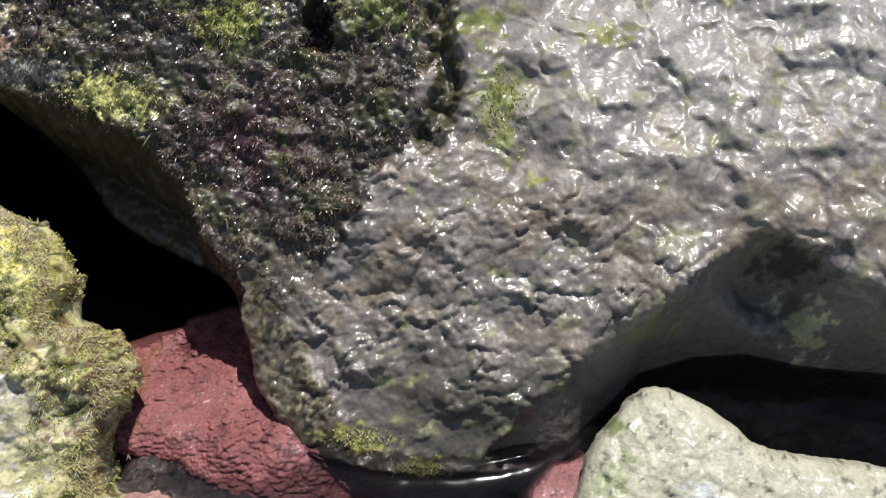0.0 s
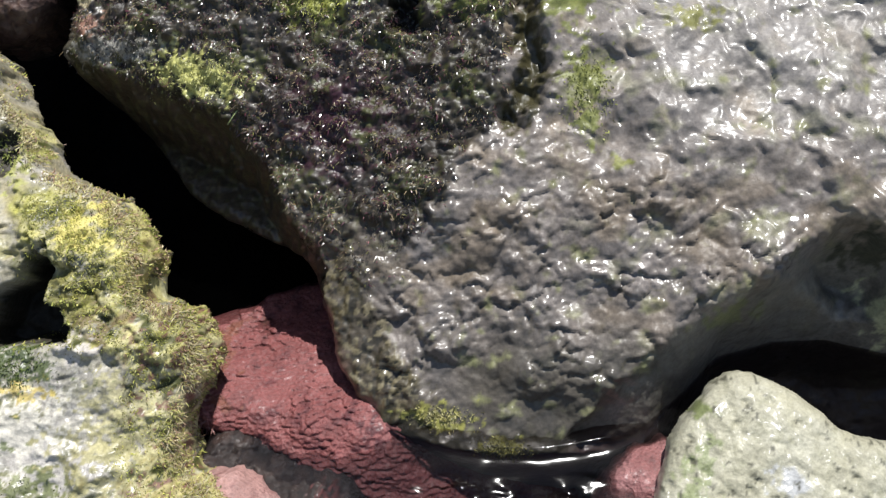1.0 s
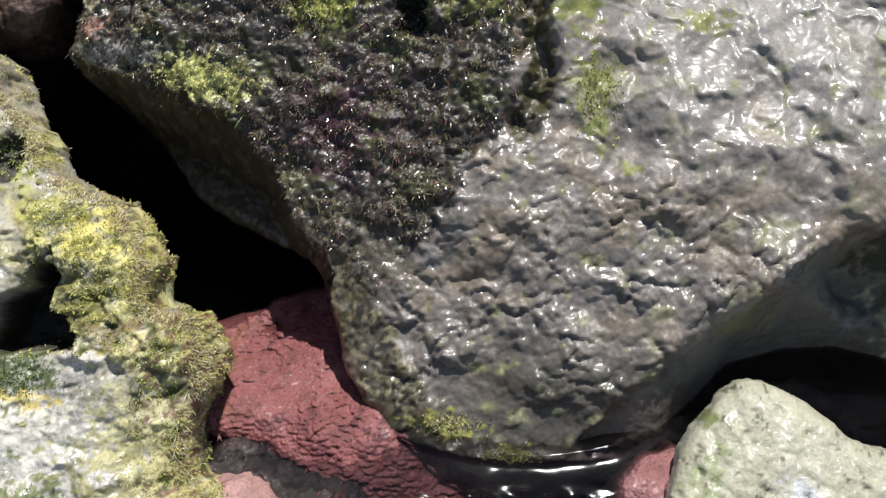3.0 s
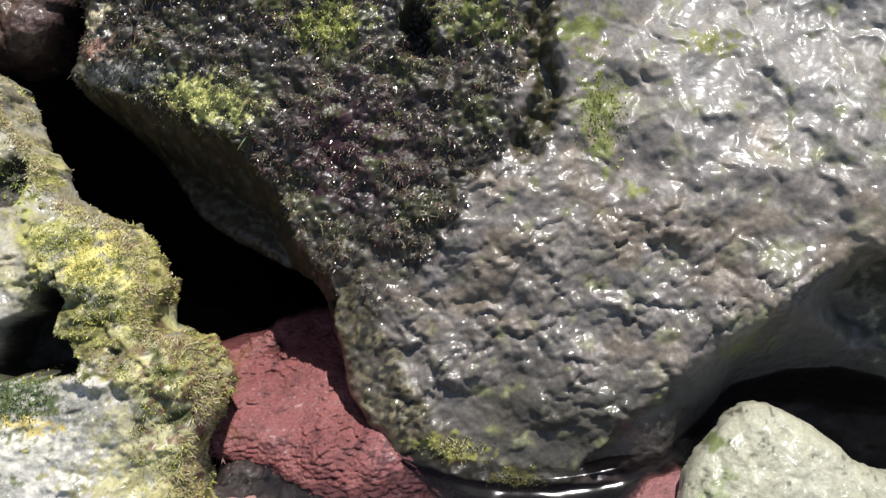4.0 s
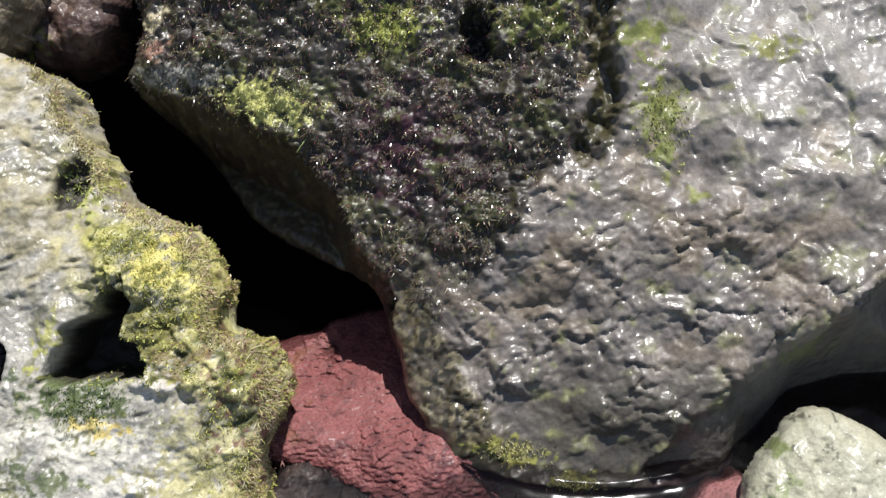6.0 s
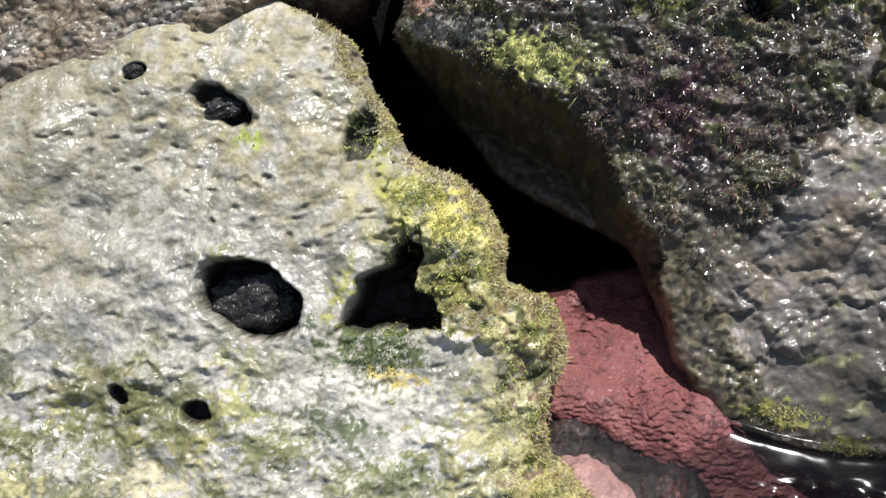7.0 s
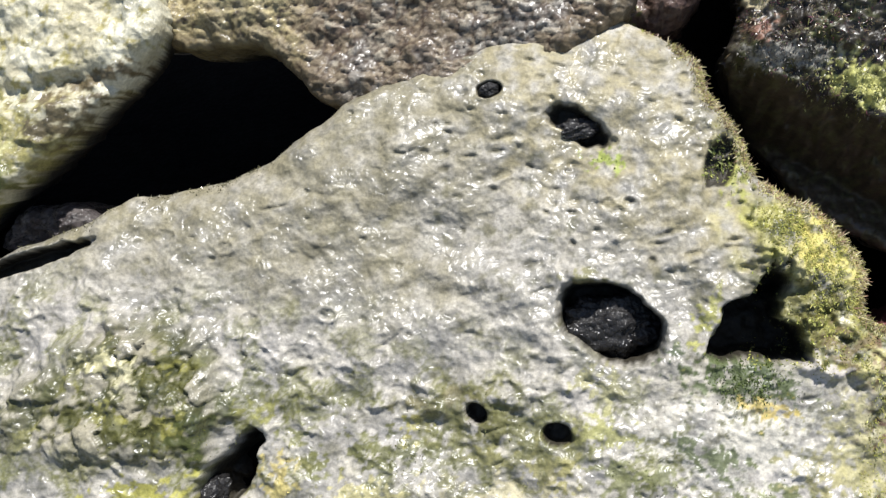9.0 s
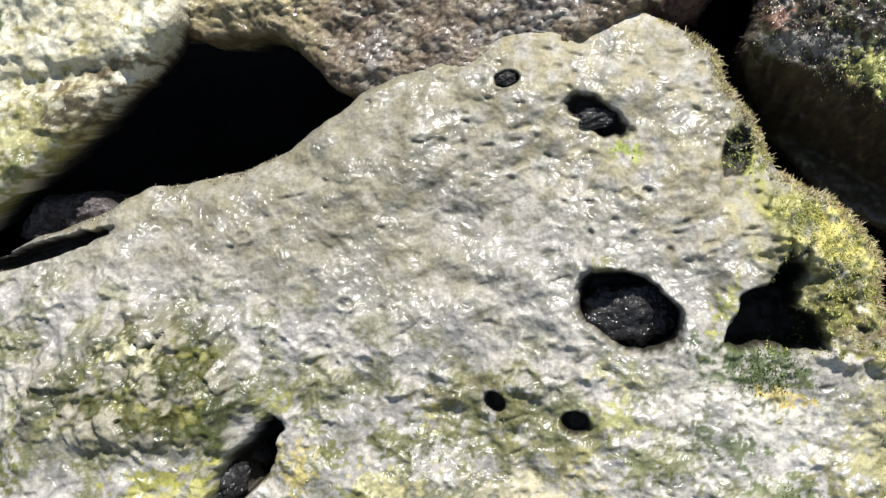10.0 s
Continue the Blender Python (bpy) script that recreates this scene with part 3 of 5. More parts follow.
def pale_top(u, v, s):
    w = 0.052 - 0.19 * (v - 0.04) + 0.06 * np.maximum(0, -0.26 - u) + 0.004 * fbm(u, v, 0.06, 111, 3)
    w -= 0.22 * np.maximum(0, 0.028 - s)
    right = step01(u, -0.2, -0.15)
    w -= right * 0.10 * np.maximum(0, u + 0.165)
    # knobbly hummock overgrown with algae
    hum = hummock(u, v)
    knob, fine = knobs(u, v)
    w += 0.008 * (1 - step01(ell(u, v, -0.385, -0.060, 0.051, 0.073, 0) + 0.1 * fbm(u, v, 0.012, 128, 3), 0.78, 1.04))
    w += hum * (0.0068 * knob + 0.0016 * fine)
    w += 0.003 * (1 - step01(ell(u, v, -0.285, 0.078, 0.009, 0.006, 50), 0.0, 1.3))
    w += 0.003 * (1 - step01(ell(u, v, -0.262, 0.045, 0.020, 0.008, 0), 0.3, 1.2))
    w += 0.006 * (1 - step01(ell(u, v, -0.148, 0.070, 0.020, 0.011, -35), 0.2, 1.2))
    w += 0.003 * (1 - step01(ell(u, v, -0.104, 0.040, 0.016, 0.022, 20), 0.1, 1.4))
    # worn skin under a film of water: shallow pools with raised rims, flowing ripples
    wu, wv = 0.004 * fbm(u, v, 0.02, 113, 3), 0.004 * fbm(u, v, 0.02, 120, 3)
    low = step01(0.045 - v + 0.02 * fbm(u, v, 0.04, 122, 2), 0.0, 0.04)
    gap, small_gap, patch = pools(u, v)
    w += (0.0003 + 0.0007 * low) * (1 - step01(gap, 0.0, 0.5)) * patch
    w += (0.0001 + 0.0004 * low) * (1 - step01(small_gap, 0.0, 0.45)) * patch
    w += 0.0020 * fbm(u + wv, v + wu, 0.026, 116, 2) + (0.0003 + 0.0004 * low) * fbm(u + wu, v + wv, 0.0085, 123, 2)
    w += 0.0018 * (1 - step01(ell(u, v, -0.25, -0.006, 0.032, 0.016), 0.5, 1.1)) * fbm(u, v, 0.009, 125, 3)
    w += (1 - 0.5 * low) * 0.0005 * flow_lines(u, v)
    wide = scoops(u, v)
    w += 0.0003 * wide - 0.0009 * almonds(u, v)
    w += 0.0013 * domes(0.8 * u + 1.5 * wu, v + 1.5 * wv, 0.0125, 151)[0] + 0.0006 * domes(u - wv, v + wu, 0.0050, 152)[0]
    floor, rim = dishes(u, v)
    w += 0.0005 * rim - 0.0006 * floor
    w -= 0.0007 * ring_pool(u, v)[0] - 0.0006 * ring_pool(u, v)[1]
    w += 0.0022 * (1 - step01(ell(u, v, -0.1195, -0.011, 0.011, 0.009, 20) + 0.2 * fbm(u, v, 0.008, 153, 2), 0.5, 1.05)) + 0.003 * (1 - step01(ell(u, v, -0.216, 0.0495, 0.009, 0.0035, -10), 0.3, 1.2))
    moss = moss_zone(u, v, s)
    w += moss * step01(s, 0.0, 0.010) * (0.4 + 0.6 * step01(v, 0.010, 0.045)) * (0.0026 * fbm(u, v, 0.012, 118, 4, 0.6) + 0.0056 * domes(u + wu, v - wv, 0.0085, 124)[0] + 0.0022 * domes(u - wv, v + wu, 0.0036, 127)[0])
    return w - pit_field(u, v)[0]


def pools(u, v):
    """Shallow worn pools of two sizes: distance from the rim between them, and where they are deep."""
    wu, wv = 0.006 * fbm(u, v, 0.016, 113, 3), 0.006 * fbm(u, v, 0.016, 120, 3)
    f1, f2, _ = cells(0.9 * u + wu, 1.15 * v + wv, 0.0118, 126)
    g1, g2, _ = cells(u - wv, 1.1 * v + wu, 0.0054, 115)
    return f2 - f1, g2 - g1, step01(fbm(u, v, 0.022, 112, 2), -0.35, 0.25)


def flow_lines(u, v):
    """Ripples left by water that drains along the slope, bent round the lumps."""
    bend = 0.012 * fbm(u, v, 0.045, 145, 2) + 0.004 * fbm(u, v, 0.014, 146, 2)
    return fbm(0.55 * u + bend, 1.15 * v - 0.2 * u + bend, 0.0066, 147, 3, 0.5)


def almonds(u, v):
    """Scattered small almond-shaped dents, 1 at their floors."""
    wu = 0.004 * fbm(u, v, 0.02, 148, 2)
    k1, _, kid = cells(0.55 * u + wu, 1.2 * v - 0.15 * u + wu, 0.0052, 144)
    thick = 0.93 - 0.30 * step01(v + 0.35 * (u + 0.3), 0.07, 0.11)
    return (1 - step01(k1, 0.12, 0.36)) * (kid > thick)


def ring_pool(u, v):
    """A round dish in the face: its floor and its rim."""
    d = ell(u, v, -0.2364, 0.016, 0.0165, 0.0125, 0) + 0.16 * fbm(u, v, 0.01, 149, 2)
    return 1 - step01(d, 0.55, 0.95), np.exp(-((d - 1.02) / 0.14) ** 2)


DISHES = ((-0.3803, 0.0428, 0.0042), (-0.3548, 0.0420, 0.0036), (-0.3862, 0.0520, 0.0025), (-0.3115, 0.0227, 0.0040), (-0.2137, 0.0780, 0.0034),
          (-0.2048, 0.0792, 0.0034), (-0.2092, 0.0604, 0.0060), (-0.2900, 0.0102, 0.0050), (-0.2999, 0.0021, 0.0045), (-0.3400, 0.0167, 0.0032))


def dishes(u, v):
    """Small round worn dishes: floor and rim."""
    floor, rim, rag = 0, 0, 0.35 * fbm(u, v, 0.005, 154, 3)
    for cu, cv, r in DISHES:
        d = ell(u, v, cu, cv, r, 0.72 * r) + rag
        floor, rim = np.maximum(floor, 1 - step01(d, 0.4, 0.95)), np.maximum(rim, np.exp(-((d - 1.0) / 0.2) ** 2))
    return floor, rim


def scoops(u, v):
    """Shallow scallops drawn out along the slope's contour: 0 on their floors, up to 1 on the crests between them."""
    wu, wv = 0.010 * fbm(u, v, 0.03, 140, 3), 0.006 * fbm(u, v, 0.022, 141, 3)
    f1, _, rid = cells(0.75 * u + 0.15 * v + wu, 1.1 * v - 0.15 * u + wv, 0.0080, 142)
    return np.minimum(f1, 0.9) * (0.5 + 0.5 * rid)


def moss_zone(u, v, s):
    n = fbm(u, v, 0.016, 121, 3)
    wide = np.interp(v, [-0.03, 0.0, 0.012, 0.034, 0.06, 0.08, 0.09, 0.10, 0.11, 0.125], [0.022, 0.020, 0.021, 0.036, 0.037, 0.026, 0.014, 0.014, 0.010, 0.004])
    broken = 1 - step01(v, 0.078, 0.092) * (1 - step01(fbm(u, v, 0.010, 126, 2), 0.12, 0.32))
    return broken * step01(wide - s + 0.009 * n, -0.003, 0.012) * step01(u + 0.45 * np.maximum(0, v - 0.07), -0.178, -0.156) * step01(0.128 - v, 0.0, 0.02)


def hummock(u, v):
    rag = 0.16 * fbm(u, v, 0.012, 128, 3)
    main = 1 - step01(ell(u, v, -0.373, -0.017, 0.035, 0.031, 12) + rag, 0.62, 1.08)
    side = 1 - step01(ell(u, v, -0.402, -0.030, 0.030, 0.026, 20) + rag, 0.4, 1.15)
    return np.maximum(main, 0.85 * side) * step01(v + 0.12 * (u + 0.37), -0.060, -0.030)


def knobs(u, v):
    wu, wv = 0.004 * fbm(u, v, 0.012, 117, 3), 0.004 * fbm(u, v, 0.012, 130, 3)
    return domes(1.15 * u + wu, 0.85 * v + wv, 0.0105, 128)[0], domes(u - wv, v + wu, 0.0045, 129)[0]


def pale_pigment(u, v, s, w):
    n1, n2, n3 = fbm(u, v, 0.025, 131), fbm(u, v, 0.008, 132), fbm(u, v, 0.003, 133, 2)
    low = step01(0.03 - v, -0.01, 0.04)
    col = np.ones(u.shape + (3,)) * np.array([0.255, 0.248, 0.205])
    col = blend(col, 0.5 + 0.6 * n1 + 0.6 * n2, (0.335, 0.32, 0.265))
    col = blend(col, 0.9 * n2 - 0.1, (0.21, 0.205, 0.16))
    col = blend(col, 1.8 * (n3 - 0.14), (0.15, 0.145, 0.10))
    wide = scoops(u, v)
    gap, small_gap, patch = pools(u, v)
    lines = flow_lines(u, v)
    col = blend(col, step01(lines + 0.4 * n3, 0.12, 0.5) * (1 - 0.7 * low) * 0.35, (0.40, 0.385, 0.31))
    col = blend(col, step01(-lines + 0.4 * n3, 0.18, 0.5) * (1 - 0.6 * low) * 0.4, (0.15, 0.145, 0.10))
    col = blend(col, (1 - step01(gap + 0.2 * n3 + 0.15 * n2, 0.02, 0.34)) * patch * (0.2 + 0.6 * low), (0.46, 0.44, 0.33))
    lace = 1 - step01(small_gap + 0.25 * n3, 0.03, 0.28)
    col = blend(col, lace * (0.25 + 0.35 * patch), (0.43, 0.41, 0.32))
    col = blend(col, step01(small_gap - 0.3 + 0.5 * n3, 0.1, 0.5) * (0.2 + 0.3 * (1 - patch)), (0.19, 0.187, 0.15))
    floor, rim = dishes(u, v)
    col = blend(col, floor * 0.4, (0.17, 0.165, 0.12))
    col = blend(col, rim * 0.5, (0.42, 0.40, 0.32))
    col = blend(col, ring_pool(u, v)[1] * 0.7, (0.44, 0.42, 0.34))
    col = blend(col, (1 - step01(wide + 0.25 * n3, 0.06, 0.34)) * 0.2 * (0.35 + 0.65 * step01(n1 + 0.2, 0, 0.4)), (0.185, 0.175, 0.12))
    col = blend(col, step01(wide + 0.3 * n3 + 0.3 * n2, 0.45, 0.75) * 0.35, (0.40, 0.385, 0.325))
    col = blend(col, almonds(u, v) * (0.9 - 0.4 * low), (0.095, 0.09, 0.055))
    col = blend(col, 1.8 * (fbm(u, v, 0.010, 136, 4, 0.6) - 0.28), (0.145, 0.14, 0.085))
    col = blend(col, low * (0.15 + 0.9 * n1), (0.40, 0.385, 0.33))
    col = blend(col, step01(v + 0.35 * (u + 0.3), 0.08, 0.12) * (0.6 + n2), (0.26, 0.235, 0.135))
    col = blend(col, step01(-0.25 - u + 0.03 * n1, 0.0, 0.05) * step01(v + 0.01 * n1, 0.01, 0.05) * (0.75 + 0.6 * n2), (0.205, 0.190, 0.118))
    # patches of green and yellow growth
    g = fbm(u, v, 0.018, 134, 4)
    hum = hummock(u, v)
    knob, _ = knobs(u, v)
    wu, wv = 0.004 * fbm(u, v, 0.02, 113, 3), 0.004 * fbm(u, v, 0.02, 120, 3)
    near_rim = np.exp(-((small_gap - 0.30 + 0.2 * n3) / 0.18) ** 2)
    col = blend(col, low * near_rim * step01(g + 0.05, 0.0, 0.3) * 0.95, (0.115, 0.12, 0.035))
    col = blend(col, low * 0.45 * step01(g + 0.6 * n3, 0.0, 0.25), (0.14, 0.145, 0.045))
    col = blend(col, hum * 0.92, (0.24, 0.225, 0.15))
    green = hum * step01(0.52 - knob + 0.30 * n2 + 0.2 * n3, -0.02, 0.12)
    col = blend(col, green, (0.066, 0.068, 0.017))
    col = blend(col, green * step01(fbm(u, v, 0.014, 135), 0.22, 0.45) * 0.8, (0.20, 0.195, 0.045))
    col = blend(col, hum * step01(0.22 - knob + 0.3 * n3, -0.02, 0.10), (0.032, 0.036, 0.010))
    rim_band = step01(ell(u, v, -0.373, -0.017, 0.035, 0.031, 12), 0.60, 0.85)
    col = blend(col, hum * rim_band * step01(v, -0.035, -0.015) * (0.55 + 1.2 * n2), (0.075, 0.078, 0.022))
    col = blend(col, hum * rim_band * step01(u, -0.362, -0.348) * (0.9 + n2), (0.052, 0.060, 0.016))
    col = blend(col, step01(1.2 - ell(u, v, -0.362, -0.056, 0.028, 0.006, 15) + n2, 0.2, 0.7) * 0.8, (0.35, 0.335, 0.09))
    moss = moss_zone(u, v, s)
    col = blend(col, moss * (0.65 + n1 + n2), (0.29, 0.285, 0.07))
    col = blend(col, moss * step01(fbm(u, v, 0.014, 137, 3), 0.1, 0.4), (0.38, 0.36, 0.18))
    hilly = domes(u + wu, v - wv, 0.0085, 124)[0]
    # Moss is cream on the tops, dark green in creases, adding to their shade.
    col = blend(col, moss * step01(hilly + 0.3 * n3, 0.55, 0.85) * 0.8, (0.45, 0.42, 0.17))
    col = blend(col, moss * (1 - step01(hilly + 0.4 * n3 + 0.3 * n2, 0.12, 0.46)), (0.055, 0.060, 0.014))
    col = blend(col, moss * step01(n2 - n3, 0.12, 0.4) * step01(u, -0.13, -0.10), (0.14, 0.075, 0.05))
    for cu, cv, ru, rv, turn, rgb in ((-0.150, -0.002, 0.042, 0.024, 5, (0.50, 0.485, 0.39)), (-0.112, -0.006, 0.020, 0.030, 0, (0.33, 0.31, 0.16)), (-0.136, 0.072, 0.009, 0.013, 30, (0.47, 0.42, 0.12)), (-0.120, 0.060, 0.005, 0.010, 30, (0.46, 0.42, 0.13)),
                                      # First below: the moss face in shade beside the notch, painted darker.
                                      (-0.136, 0.046, 0.012, 0.016, 0, (0.10, 0.095, 0.026)), (-0.124, 0.036, 0.008, 0.008, 0, (0.14, 0.11, 0.05)), (-0.157, 0.0215, 0.022, 0.0095, -4, (0.05, 0.075, 0.016)), (-0.148, 0.013, 0.009, 0.004, -10, (0.46, 0.37, 0.11)),
                                      (-0.172, 0.041, 0.004, 0.010, -20, (0.30, 0.30, 0.08)), (-0.317, -0.037, 0.006, 0.010, -15, (0.42, 0.36, 0.13)),
                                      (-0.168, 0.096, 0.006, 0.010, 15, (0.26, 0.27, 0.07)), (-0.206, -0.005, 0.012, 0.006, 0, (0.30, 0.30, 0.10)),
                                      (-0.140, -0.020, 0.016, 0.007, 10, (0.12, 0.14, 0.045)), (-0.190, -0.018, 0.018, 0.007, 0, (0.15, 0.16, 0.06)),
                                      (-0.216, 0.095, 0.006, 0.004, 0, (0.25, 0.30, 0.06)), (-0.252, -0.006, 0.024, 0.009, 0, (0.12, 0.118, 0.055)), (-0.275, -0.022, 0.018, 0.007, 10, (0.12, 0.125, 0.045)), (-0.205, 0.012, 0.012, 0.005, 0, (0.30, 0.29, 0.14)),
                                      (-0.2714, -0.0113, 0.005, 0.006, 0, (0.27, 0.25, 0.06)), (-0.3035, -0.0329, 0.007, 0.005, -20, (0.13, 0.135, 0.035)),
                                      (-0.2848, -0.0405, 0.016, 0.006, 10, (0.42, 0.39, 0.18)), (-0.2949, -0.0476, 0.012, 0.005, 0, (0.15, 0.15, 0.04)),
                                      (-0.2399, -0.0082, 0.008, 0.006, 0, (0.12, 0.118, 0.045)), (-0.2425, -0.0203, 0.012, 0.003, 0, (0.22, 0.21, 0.07)),
                                      (-0.2197, -0.0185, 0.012, 0.009, -30, (0.24, 0.225, 0.08)), (-0.3161, -0.0219, 0.005, 0.006, 0, (0.17, 0.175, 0.055)),
                                      (-0.3303, -0.0166, 0.006, 0.005, 0, (0.20, 0.20, 0.06)), (-0.2599, -0.0019, 0.014, 0.0035, 15, (0.17, 0.155, 0.075)),
                                      (-0.1628, -0.0067, 0.014, 0.005, -12, (0.10, 0.125, 0.04)), (-0.3495, -0.0264, 0.007, 0.009, -20, (0.05, 0.06, 0.014)),
                                      (-0.365, -0.049, 0.016, 0.005, 15, (0.30, 0.29, 0.055)), (-0.3894, -0.0062, 0.008, 0.004, 20, (0.42, 0.40, 0.20)),
                                      (-0.4288, -0.0544, 0.010, 0.010, 0, (0.14, 0.14, 0.04)), (-0.216, 0.0490, 0.009, 0.0035, -10, (0.17, 0.165, 0.07)),
                                      (-0.131, 0.029, 0.008, 0.006, 0, (0.42, 0.40, 0.34)),
                                      (-0.381, -0.010, 0.007, 0.004, 20, (0.44, 0.42, 0.25)), (-0.235, -0.035, 0.024, 0.009, 0, (0.40, 0.37, 0.22)),
                                      (-0.110, -0.010, 0.018, 0.014, 0, (0.32, 0.30, 0.14)), (-0.09, -0.03, 0.02, 0.02, 0, (0.27, 0.235, 0.09))):
        col = blend(col, step01(1.2 - ell(u, v, cu, cv, ru, rv, turn) + 0.8 * n2 + 1.1 * n3, 0.3, 0.7) * 0.9, rgb)
    # Pits and notch are painted near black inside, where they lie in shade.
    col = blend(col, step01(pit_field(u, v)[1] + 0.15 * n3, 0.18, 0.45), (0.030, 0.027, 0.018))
    for cu, cv, r in ((-0.250, -0.005, 0.009), (-0.219, -0.008, 0.008), (-0.240, 0.004, 0.006), (-0.262, -0.012, 0.007), (-0.236, -0.014, 0.007), (-0.268, 0.002, 0.006), (-0.228, -0.022, 0.007), (-0.250, -0.026, 0.008)):
        d = ell(u, v, cu, cv, r, r) + 0.35 * n2 + 0.3 * n3
        col = blend(col, np.exp(-((d - 0.95) / 0.22) ** 2) * 0.9 * (pit_field(u, v)[1] < 0.2), (0.13, 0.13, 0.045))
    col = col * np.array([1.08, 1.045, 1.105])
    drip = 0
    for cu, cv, ru, rv in ((-0.205, 0.045, 0.045, 0.028), (-0.255, 0.018, 0.035, 0.016), (-0.185, -0.006, 0.035, 0.014), (-0.250, 0.080, 0.030, 0.020), (-0.195, 0.098, 0.012, 0.016)):
        drip = np.maximum(drip, 1 - step01(ell(u, v, cu, cv, ru, rv), 0.4, 1.2))
    wet = np.clip(0.25 + 0.45 * drip - 0.8 * (1 - step01(ell(u, v, -0.157, 0.0215, 0.022, 0.0095, -4), 0.8, 1.2)) + 2.4 * fbm(u, v, 0.020, 138, 3) + 0.4 * low + 1.2 * hum * (knob - 0.65) - 0.6 * moss, 0.03, 1) * (1 - 0.9 * step01(pit_field(u, v)[1], 0.1, 0.5))
    col = col * (1 - 0.1 * wet[..., None])
    return np.concatenate([col, wet[..., None]], -1)


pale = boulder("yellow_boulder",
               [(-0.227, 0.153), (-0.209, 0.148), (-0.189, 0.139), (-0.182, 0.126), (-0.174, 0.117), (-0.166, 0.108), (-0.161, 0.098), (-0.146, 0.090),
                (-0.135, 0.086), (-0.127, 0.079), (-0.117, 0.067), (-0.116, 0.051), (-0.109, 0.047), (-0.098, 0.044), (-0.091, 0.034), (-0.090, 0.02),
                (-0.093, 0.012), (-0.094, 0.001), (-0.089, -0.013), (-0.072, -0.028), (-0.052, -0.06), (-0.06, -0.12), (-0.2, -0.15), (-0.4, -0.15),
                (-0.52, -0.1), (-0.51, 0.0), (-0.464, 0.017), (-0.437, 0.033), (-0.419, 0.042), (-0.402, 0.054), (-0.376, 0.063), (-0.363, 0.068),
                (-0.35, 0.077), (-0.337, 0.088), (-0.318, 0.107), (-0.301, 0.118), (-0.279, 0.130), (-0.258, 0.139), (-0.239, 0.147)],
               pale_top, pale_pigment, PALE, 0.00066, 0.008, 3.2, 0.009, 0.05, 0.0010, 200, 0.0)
tagged(pale, "large pale wet boulder with pits and yellow-green algae along its edge", "boulder")


# ---- smaller and farther boulders ----
def simple_pigment(base, light, dark, size, seed, extra=(), wet=0.5, specks=0.0, sunk=0.3):
    def pigment(u, v, s, w):
        n1, n2, n3 = fbm(u, v, size, seed), fbm(u, v, size / 3.5, seed + 1), fbm(u, v, size / 9, seed + 2, 2)
        col = np.ones(u.shape + (3,)) * np.array(base)
        col = blend(col, 0.4 + 1.2 * n1 + 0.5 * n2, light)
        col = blend(col, 1.5 * n2 + n3 - 0.25, dark)
        for cu, cv, ru, rv, turn, rgb in extra:
            col = blend(col, step01(1.2 - ell(u, v, cu, cv, ru, rv, turn) + 0.8 * n2 + 0.5 * n3, 0.2, 0.8), rgb)
        if specks:
            f1, _, rid = cells(u + 0.002 * n2, v + 0.002 * n3, 0.0036, seed + 3)
            col = blend(col, (1 - step01(f1, 0.15, 0.35)) * (rid > 1 - specks), tuple(0.35 * k for k in dark))
        col = drowned(col, v, w, tuple(sunk * k for k in dark))
        return np.concatenate([col, np.clip(wet + 0.7 * n1, 0.05, 1)[..., None]], -1)
    return pigment


def cream_top(u, v, s):
    w = 0.019 + 0.40 * (0.034 - v) - 0.3 * np.maximum(0, 0.012 - s) + 0.0013 * fbm(u, v, 0.03, 302, 3)
    g1, _, gid = cells(u, v, 0.005, 303)
    return w + 0.0012 * lumps(u, v, 0.018, 301)[0] - 0.0012 * (1 - step01(g1, 0.1, 0.4)) * (gid > 0.8) + 0.0005 * fbm(u, v, 0.004, 304, 3)


cream = boulder("cream_boulder",
                [(0.080, -0.03), (0.083, -0.005), (0.088, 0.011), (0.099, 0.026), (0.110, 0.035), (0.125, 0.032), (0.140, 0.0235), (0.148, 0.017),
                 (0.165, 0.013), (0.2, 0.010), (0.25, 0.0), (0.26, -0.08), (0.17, -0.11), (0.09, -0.08)],
                cream_top, simple_pigment((0.30, 0.285, 0.205), (0.345, 0.33, 0.25), (0.255, 0.245, 0.17), 0.02, 310,
                                          ((0.094, -0.004, 0.006, 0.02, -10, (0.20, 0.22, 0.11)), (0.127, -0.002, 0.008, 0.005, 0, (0.38, 0.38, 0.37)),
                                           (0.097, 0.021, 0.004, 0.005, 0, (0.15, 0.17, 0.07)), (0.175, -0.012, 0.014, 0.005, 0, (0.34, 0.34, 0.33))), 0.45, 0.26),
                CREAM, 0.0008, 0.006, 3.2, 0.004, 0.05, 0.0005, 300, 0.0)
tagged(cream, "smooth cream-green boulder standing out of the dark pool", "boulder")


def red_top(u, v, s):
    w = 0.004 - 0.25 * np.minimum(v - 0.005, 0) - 0.88 * np.maximum(v - 0.005, 0)
    w -= 0.003 * fbm(u, v, 0.03, 402, 3) + 0.012 * step01(v, 0.0, 0.036)
    w -= 0.5 * np.maximum(0, u + 0.03)
    wu = 0.0012 * fbm(u, v, 0.007, 404, 3)
    scale = domes(0.72 * u + 0.5 * wu, 1.35 * v + 0.5 * wu, 0.0023, 401, 0.45)[0]
    return w + 0.0017 * scale * np.clip(0.85 + fbm(u, v, 0.02, 405, 2), 0.5, 1.2) + 0.0005 * fbm(u, v, 0.010, 403, 3, 0.5)


